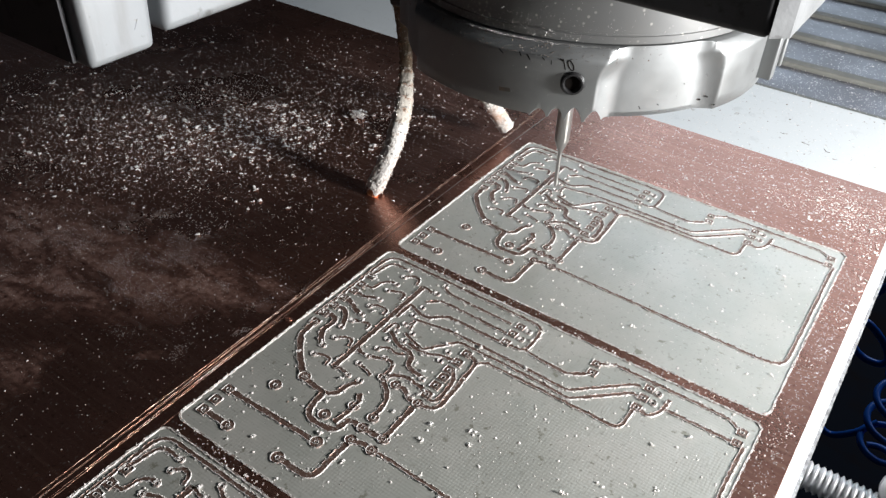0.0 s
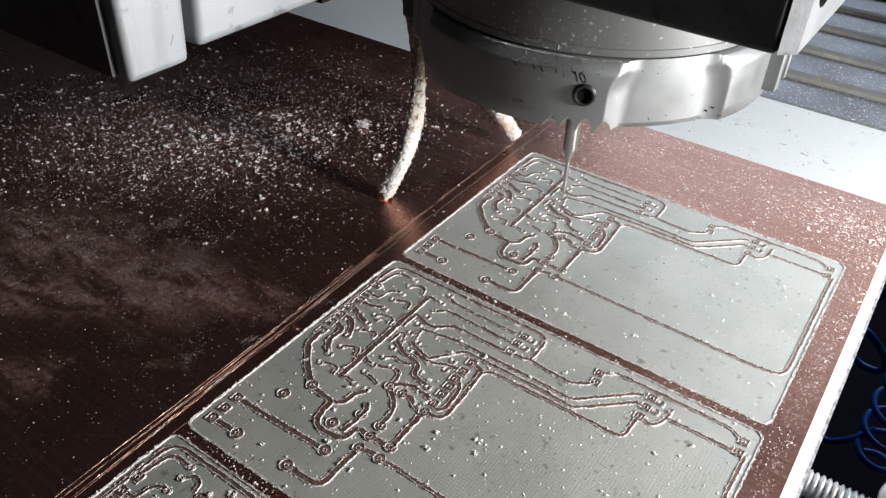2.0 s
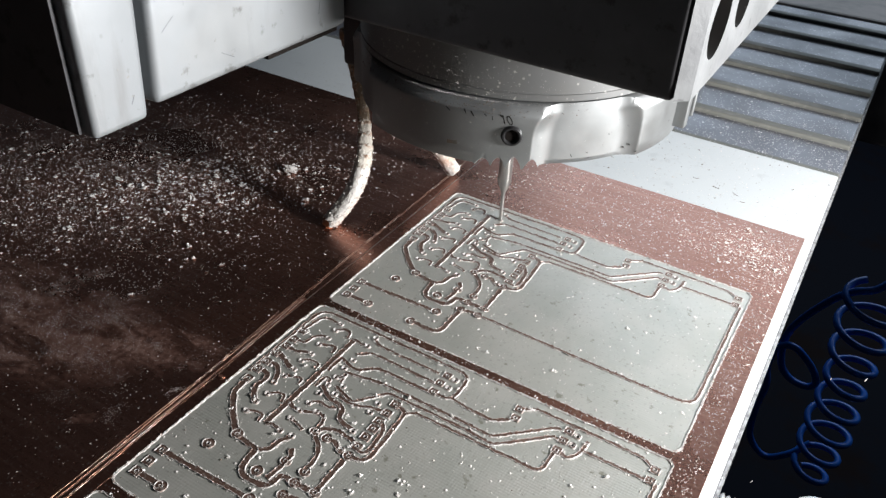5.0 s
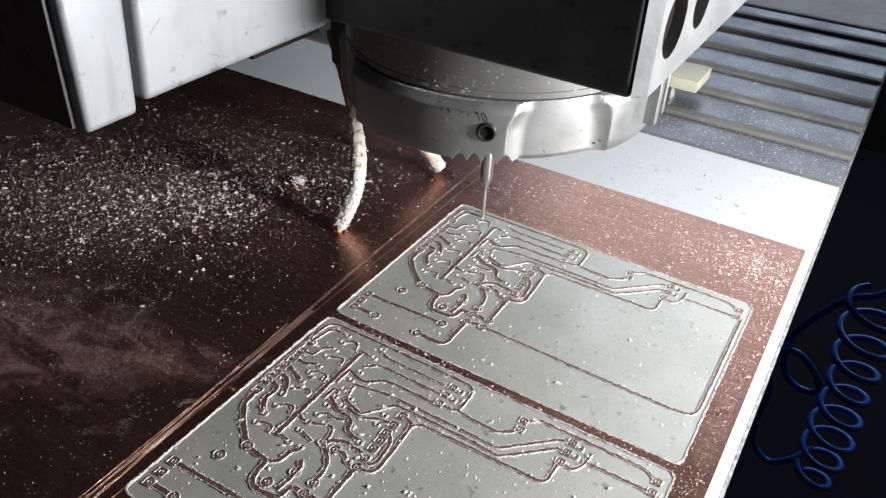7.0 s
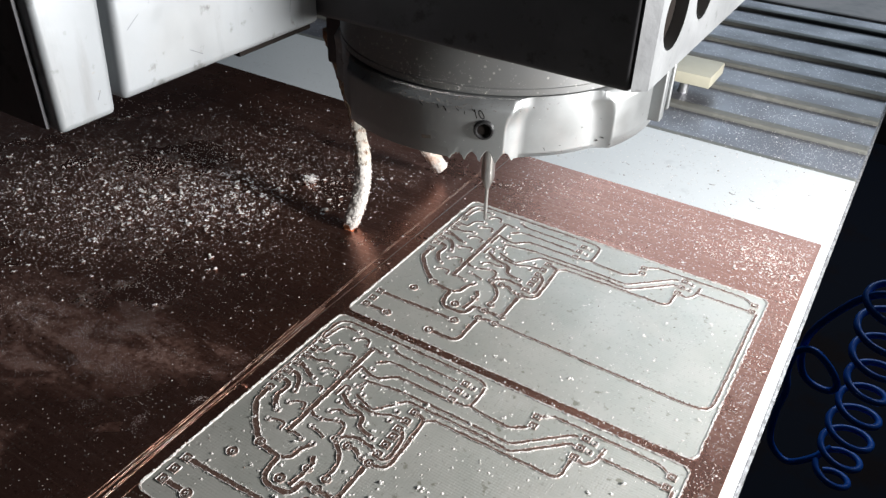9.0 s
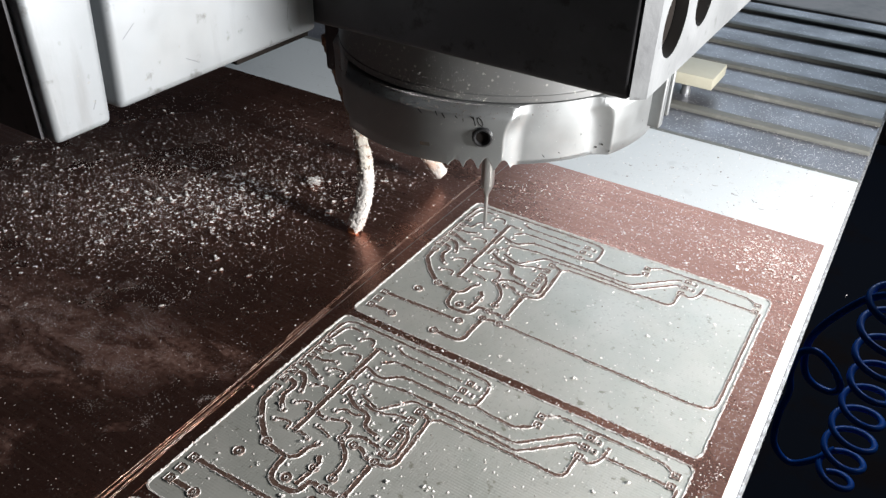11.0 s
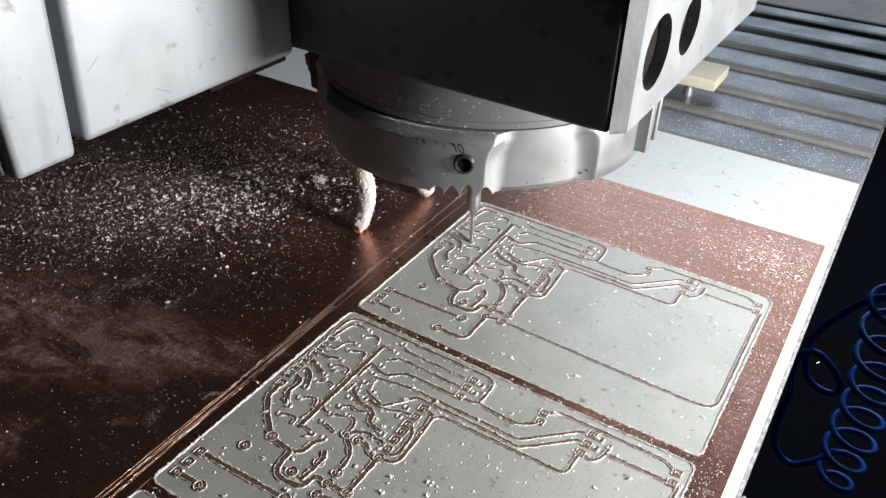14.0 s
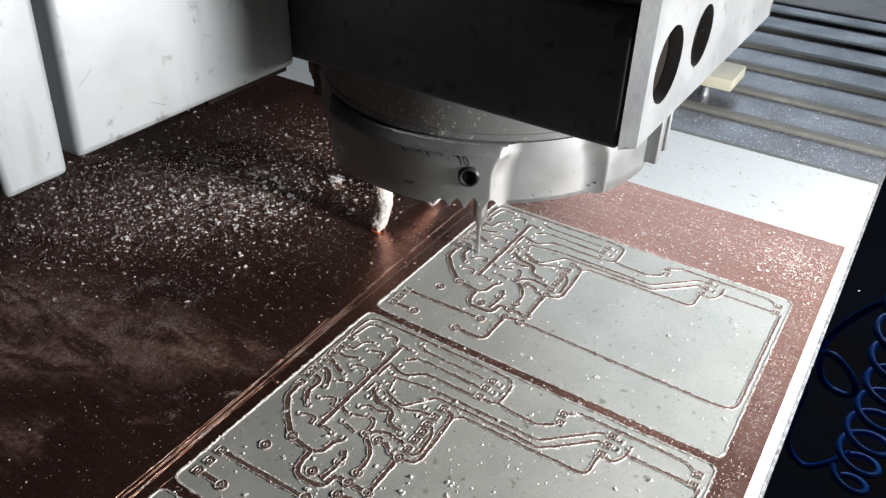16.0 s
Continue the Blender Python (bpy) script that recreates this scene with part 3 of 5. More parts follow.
    # scored line beside the boards: torn copper slivers that spread towards the near end
    for k, (near, mid, far, w) in enumerate(((-4.2, -4.8, -5.5, 0.0), (-3.3, -4.2, -5.2, 0.03), (-2.6, -3.5, -4.8, 0.0), (-2.0, -2.9, -4.6, 0.0))):
        line = [(near + 1.6, -150), (near + 0.2, -64), (mid + 0.5, -42), (mid + 0.3, -28), (0.5 * (mid + far), -8 + 2 * k), (far, 14), (far - 0.4, 34), (far - 0.9, 80)]
        line = [(x + rng.uniform(-0.22, 0.22), y) for x, y in line]
        if k in (0, 3):
            line = line[:5]
        sc = part("score", track_mesh(line, w + 0.05, rng, 0.06, 0.13, 0.22, 0.08, 0.4), [SCORE, SCORE], panel, "torn copper score line")
        sc.location = (0, 0, (top - 0.07) * MM)
    for x, y in ((-1.5, -27.4), (-1.5, -80.8)):
        mark = part("drill_mark", pad_mesh(0.5, False, rng), [COPPER, COPPER, NEAR_BLACK], panel)
        mark.location = (x * MM, y * MM, (top - 0.03) * MM)
    tagged(panel, "copper-clad panel with three milled circuit boards, dusty", "circuit panel")


# ---- milling head ----
RING_R = 34.0
SCALLOPS = [radians(a) for a in (-40.0, -134.5, 138.0, 48.0)]


def ring_radius(a, r, z):
    """Flat spanner scallops cut into the outside of the ring."""
    for s in SCALLOPS:
        d = (a - s + math.pi) % (2 * math.pi) - math.pi
        half = radians(18.5 - 2.2 * (min(3.8, max(0.0, z - 38.4)) / 3.8) ** 2)
        if abs(d) < half and r > 29.5:
            depth = 2.1 * (1 - (1 - min(1.0, (half - abs(d)) / radians(7.0))) ** 2)
            return min(r, RING_R - depth)
    return r


NOTCHES = ((-72.9, 1.2), (-68.5, 1.6), (-63.8, 2.0), (-58.5, 1.7))


def cut_teeth(bm):
    """Worn nicks in the lower edge of the ring, with sharp points left between them."""
    for v in bm.verts:
        if v.co.z < 33.4 and v.co.xy.length > 32.0:
            a = math.degrees(math.atan2(v.co.y, v.co.x))
            for centre, deep in NOTCHES:
                d = abs(a - centre - 0.5)
                if d < 2.2:
                    v.co.z += deep * (1 - (d / 2.2) ** 1.7)
                elif d < 2.7:
                    v.co.z -= 0.35


def spline(points, steps=14):
    """A smooth line through a few points."""
    p = [Vector(q) for q in points]
    p = [p[0] * 2 - p[1]] + p + [p[-1] * 2 - p[-2]]
    out = []
    for a, b, c, d in zip(p, p[1:], p[2:], p[3:]):
        for k in range(steps):
            u = k / steps
            out.append(0.5 * (2 * b + (c - a) * u + (2 * a - 5 * b + 4 * c - d) * u * u + (3 * b - a - 3 * c + d) * u ** 3))
    return out + [p[-2]]


def caked(bm, rng, crumbs):
    """Roughens a sleeve and sticks crumbs of dust to it."""
    bm.normal_update()
    sites = [(f.calc_center_median(), f.normal.copy()) for f in bm.faces if len(f.verts) == 4]
    for v in bm.verts:
        v.co += v.normal * rng.gauss(0, 0.07)
    for _ in range(crumbs):
        c, n = rng.choice(sites)
        c = c + Vector((rng.gauss(0, 0.15), rng.gauss(0, 0.15), rng.gauss(0, 0.3)))
        g = rng.uniform(0.06, 0.13) + rng.expovariate(1 / 0.04)
        ring = [bm.verts.new(c + n * 0.06 + Vector(d) * g * rng.uniform(0.6, 1.3)) for d in ((1, 0, 0), (0, 1, 0), (-1, 0, 0), (0, -1, 0), (0, 0, 1), (0, 0, -1))]
        for k in range(4):
            bm.faces.new((ring[k], ring[(k + 1) % 4], ring[4])).material_index = 1
            bm.faces.new((ring[(k + 1) % 4], ring[k], ring[5])).material_index = 1
    return bm


def build_head():
    head = empty("milling_head")
    bm = bmesh.new()
    lathe(bm, [(20, 38.2), (31.7, 38.0), (32.1, 33.2), (32.5, 32.6), (33.7, 32.5), (34.0, 32.8), (34.0, 34.9), (34.0, 35.2), (34.0, 38.5), (34.0, 39.6), (34.0, 40.4), (34.0, 41.1), (34.0, 41.7), (34.0, 42.2), (33.8, 42.6), (33.0, 43.9), (32.7, 44.1), (31.5, 44.15), (31.4, 43.6)], 720, shape=ring_radius)
    cut_teeth(bm)
    part("clamp_ring", bm, RING_METAL, head, "satin steel ring with spanner flats", 48)
    bm = lathe(bmesh.new(), [(12, 44.3), (31.9, 44.35), (32.1, 44.5), (32.1, 45.6), (31.9, 45.7), (31.9, 45.95), (32.1, 46.05), (32.1, 100)], 160)
    part("spindle_housing", bm, BODY_METAL, head, "grey spindle housing dusted with powder", 35)
    # drill bit
    bm = lathe(bmesh.new(), [(0.12, -1.2), (0.42, -0.6), (0.44, 7.3), (0.6, 7.9), (1.45, 10.2), (1.54, 10.6), (1.54, 40)], 24)
    part("drill_bit", bm, CARBIDE, head, "thin carbide drill bit", 14)
    for lo, hi in (((30.0, 0.0, 34.2), (36.3, 2.2, 45.0)), ((30.0, 2.9, 35.8), (36.7, 4.0, 45.2))):
        part("clamp_ear", box(bmesh.new(), lo, hi, 0.35, 0, 3), RING_METAL, head, "steel clamping ear beside the slit", 40)
    part("collet", lathe(bmesh.new(), [(2.0, 37), (7.0, 37.2), (8.0, 38), (8.0, 46)], 48), DARK_METAL, head)
    # set screw, facing outwards
    a = radians(-64.7)
    bm = bmesh.new()
    lathe(bm, [(1.2, 0.06), (1.24, 0.3), (1.38, 0.6), (1.62, 0.58), (1.85, 0.3), (1.95, -1.0)], 32)
    ob = part("set_screw", bm, [BLACK_SCREW], head, "black hexagon-socket set screw", 40)
    ob.matrix_basis = Matrix.Translation((RING_R * math.cos(a) * MM, RING_R * math.sin(a) * MM, 38.7 * MM)) @ Euler((0, radians(90), a)).to_matrix().to_4x4()
    # flat near-black face in place of the shade inside a deep socket
    part("socket", lathe(bmesh.new(), [(1.16, 0.065), (1.16, 0.09), (0.05, 0.1)], 6), NEAR_BLACK, ob)
    # clamp block, with a drilled side plate
    part("clamp_block", box(bmesh.new(), (-43, -41.2, 56.1), (42.3, 30, 73.6), 0.9, 0, 3), DARK_METAL, head, "black clamp block", 40)
    part("motor_mount", box(bmesh.new(), (-43, -38.6, 73.7), (42.2, 30, 150), 0.8, 0, 3), PLATE_METAL, head, "dull aluminium motor mount", 40)
    bm = bmesh.new()
    ys, zs = [-39.5, -38.2, -26.0, -24.0, -12.2, 28.4], [56.3, 58.6, 72.0, 150]
    holes = {(1, 1): 5.15, (3, 1): 4.4}
    x0, x1 = 42.3, 44.3
    for i in range(5):
        for k in range(3):
            c = [(ys[i], zs[k]), (ys[i + 1], zs[k]), (ys[i + 1], zs[k + 1]), (ys[i], zs[k + 1])]
            if (i, k) not in holes:
                for x in (x0, x1):
                    bm.faces.new([bm.verts.new((x, y, z)) for y, z in c])
                continue
            r, cy, cz, n = holes[(i, k)], (ys[i] + ys[i + 1]) / 2, (zs[k] + zs[k + 1]) / 2, 40
            out, inn = [], []
            for j in range(n):
                q = 2 * math.pi * (j + 0.5) / n
                s = 1 / max(abs(math.cos(q)), abs(math.sin(q)))
                out.append((cy + math.cos(q) * s * (ys[i + 1] - ys[i]) / 2, cz + math.sin(q) * s * (zs[k + 1] - zs[k]) / 2))
                inn.append((cy + math.cos(q) * r, cz + math.sin(q) * r))
            for x in (x0, x1):
                o = [bm.verts.new((x, *p)) for p in out]
                w = [bm.verts.new((x, *p)) for p in inn]
                for j in range(n):
                    bm.faces.new((o[j], o[(j + 1) % n], w[(j + 1) % n], w[j]))
                for q in ((0.5, 0.5), (0.5, -0.5), (-0.5, 0.5), (-0.5, -0.5)):
                    corner = (cy + 2 * q[0] * (ys[i + 1] - ys[i]) / 2, cz + 2 * q[1] * (zs[k + 1] - zs[k]) / 2)
                    near = sorted(o, key=lambda v: (v.co.y - corner[0]) ** 2 + (v.co.z - corner[1]) ** 2)[:2]
                    bm.faces.new((bm.verts.new((x, *corner)), near[0], near[1]))
            wa, wb = [bm.verts.new((x0 + 0.15, *p)) for p in inn], [bm.verts.new((x1, *p)) for p in inn]
            for j in range(n):
                bm.faces.new((wa[j], wa[(j + 1) % n], wb[(j + 1) % n], wb[j])).material_index = 1
            # near-black floor paints the shade of a deeper bore
            bm.faces.new(wa).material_index = 2
    bm.faces.new([bm.verts.new(p) for p in ((x0 + 0.12, ys[0] - 1.65, zs[0]), (x1, ys[0], zs[0]), (x1, ys[0], zs[-1]), (x0 + 0.12, ys[0] - 1.65, zs[-1]))])
    bm.faces.new([bm.verts.new(p) for p in ((x0 + 0.12, ys[0] - 1.65, zs[0]), (x1, ys[0], zs[0]), (x0 + 0.12, ys[0], zs[0]))])
    for lo, hi in (((ys[-1], zs[0]), (ys[-1], zs[-1])), ((ys[0], zs[0]), (ys[-1], zs[0]))):
        bm.faces.new([bm.verts.new(p) for p in ((x0, *lo), (x1, *lo), (x1, *hi), (x0, *hi))])
    bmesh.ops.remove_doubles(bm, verts=bm.verts, dist=0.01)
    part("side_plate", bm, [PLATE_METAL, BODY_METAL, NEAR_BLACK], head, "pale aluminium side plate with two bored holes", 30)
    # bracket reaching forward, with a lighter front plate
    def lean(bm, y):
        """The edges of the groove lean a little, as cast."""
        for v in bm.verts:
            if abs(v.co.y - y) < 1.4:
                v.co.y += 0.5 + 0.06 * (v.co.z - 55.5)
        return bm

    bracket = part("bracket", lean(box(bmesh.new(), (-40, -81.8, 55.3), (-12.1, -41.4, 150), 1.2, 0, 3), -81.8), BLOCK_METAL, head, "pale cast aluminium bracket, scratched", 40)
    part("bracket_gap", box(bmesh.new(), (-40, -83.8, 57.2), (-17.8, -73.4, 150), 0.3), BODY_METAL, head)
    front = part("front_plate", lean(box(bmesh.new(), (-40, -91.6, 54.8), (-11.1, -84.0, 150), 0.9, 0, 3), -84.0), BLOCK_METAL, head, "pale aluminium front plate", 40)
    # added thin sheet: its black paints the shade on this unlit end
    part("end_shade_sheet", box(bmesh.new(), (-39.5, -92.4, 55.3), (-12.9, -91.7, 150), 0.3), DARK_METAL, head, "black sheet standing in for the shaded end of the front plate", 40)
    part("under_strip", box(bmesh.new(), (-40, -58.4, 53.9), (-14.0, -41.6, 55.28), 0.2), NEAR_BLACK, head, "black strip under the bracket")
    rng = random.Random(17)
    for owner, x, ylo, yhi, count in ((bracket, -12.1, -78.5, -45.5, 22), (front, -11.1, -90.2, -85, 7)):
        for _ in range(count):
            y, z = rng.uniform(ylo, yhi), 57.5 + rng.expovariate(1 / 9.0)
            length, tilt = rng.choice((0.25, 0.3, 0.4, 0.5, 1.2, 2.6)), rng.uniform(-1.3, 1.3)
            ob = part("scratch", box(bmesh.new(), (-0.01, -0.05 - 0.06 * (length < 0.6), -length / 2), (0.012, 0.05 + 0.05 * (length < 0.6), length / 2)), BODY_METAL if length < 0.6 else TABLE_METAL, owner)
            ob.matrix_basis = Matrix.Translation((x * MM, y * MM, z * MM)) @ Euler((tilt, 0, 0)).to_matrix().to_4x4()
    part("wire_lug", box(bmesh.new(), (-36.2, -11.6, 33.4), (-30.0, -2.6, 55.2), 1.0, 0, 3), DARK_METAL, head, "black lug that holds the wire", 40)
    tagged(head, "grey spindle head with steel ring, drill bit and aluminium brackets", "milling head")
    # scribed figures over the screw, smudges, and powder on the ledges
    def on_ring(ob, q, z, r=33.98, turn=0.0):
        ob.matrix_basis = Matrix.Translation((r * math.cos(q) * MM, r * math.sin(q) * MM, z * MM)) @ Euler((turn, 0, q)).to_matrix().to_4x4()

    on_ring(part("scribed_figure", box(bmesh.new(), (-0.05, -0.085, -0.85), (0.05, 0.085, 0.85)), NEAR_BLACK, head), a - radians(2.7), 41.55, turn=0.3)
    on_ring(part("scribed_figure", box(bmesh.new(), (-0.05, -0.07, -0.28), (0.05, 0.07, 0.28)), NEAR_BLACK, head), a - radians(3.5), 42.2, turn=0.9)
    oval = [(0.0, 0.36 * math.cos(w) - 0.24 * math.sin(w), 0.8 * math.sin(w)) for w in [2 * math.pi * k / 20 for k in range(21)]]
    on_ring(part("scribed_figure", tube(bmesh.new(), oval, 0.085, 6), NEAR_BLACK, head), a - radians(1.0), 41.5, turn=0.12)
    for da, z, h, w, turn in ((-12.0, 41.9, 0.5, 0.12, 0.6), (-14.2, 42.1, 0.4, 0.1, 0.4), (-19.5, 41.9, 0.5, 0.1, 0.9), (-6.0, 41.6, 0.35, 0.06, 0.1), (-8.1, 42.0, 0.3, 0.08, 0.8),
                              (39.6, 34.0, 0.45, 0.14, 1.25), (41.2, 34.5, 0.5, 0.1, 1.0), (43.0, 33.3, 0.3, 0.1, 1.5), (20.0, 33.9, 0.35, 0.07, 0.6), (25.5, 34.2, 0.25, 0.06, 1.0), (33.0, 37.2, 0.12, 0.1, 0.2)):
        on_ring(part("scratch", box(bmesh.new(), (-0.04, -w, -h), (0.04, w, h), 0.03, 0, 1), NEAR_BLACK, head), a + radians(da), z, ring_radius(a + radians(da), 34.0, z) - 0.02, turn)
    on_ring(part("smudge", box(bmesh.new(), (-0.03, -0.95, -0.35), (0.02, 0.95, 0.35), 0.02, 0, 1), GRIME, head), a - radians(17.7), 35.8, 33.98, 0.1)
    rng = random.Random(5)
    bm = bmesh.new()
    for _ in range(1500):
        q = radians(rng.gauss(-92, 20))
        low = rng.random()
        r, z = (rng.uniform(32.2, 33.0), 44.1) if low < 0.5 else ((34.02, rng.uniform(33, 42)) if low < 0.56 else (32.12, 44.5 + rng.expovariate(0.4)))
        s = rng.uniform(0.025, 0.045) + rng.expovariate(1 / 0.015)
        c = Vector((r * math.cos(q), r * math.sin(q), z))
        ring = [bm.verts.new(c + Vector(d) * s * rng.uniform(0.6, 1.3)) for d in ((1, 0, 0), (0, 1, 0), (-1, 0, 0), (0, -1, 0), (0, 0, 1), (0, 0, -1))]
        for k in range(4):
            bm.faces.new((ring[k], ring[(k + 1) % 4], ring[4]))
            bm.faces.new((ring[(k + 1) % 4], ring[k], ring[5]))
    tagged(part("powder", bm, DUST, head, "white powder on the ring"), kind="stuff")
    bm = bmesh.new()
    for _ in range(260):
        q, u = radians(rng.gauss(-88, 17)), rng.random()
        r, z, g = 34.0 - u * 1.1, 42.3 + u * 1.7, rng.uniform(0.05, 0.16)
        c = Vector((r * math.cos(q), r * math.sin(q), z))
        ring = [bm.verts.new(c + Vector(d) * g * rng.uniform(0.5, 1.4)) for d in ((1, 0, 0), (0, 1, 0), (-1, 0, 0), (0, -1, 0), (0, 0, 0.8), (0, 0, -0.8))]
        for k in range(4):
            bm.faces.new((ring[k], ring[(k + 1) % 4], ring[4]))
            bm.faces.new((ring[(k + 1) % 4], ring[k], ring[5]))
    tagged(part("ledge_grime", bm, GRIME, head, "dark grime on the ring's ledge"), kind="stuff")
    # second wire, stiff, curving down behind the ring
    path = spline([(-33, 2, 34), (-30, 6, 20), (-25.2, 9.4, 10), (-22.4, 10.9, 5.2), (-20.1, 12.5, 1.0)], 9)
    bm = caked(tube(bmesh.new(), path, 1.85, 20), rng, 420)
    part("short_wire", bm, [WIRE, DUST], head, "dust-caked wire", 60)
    return head


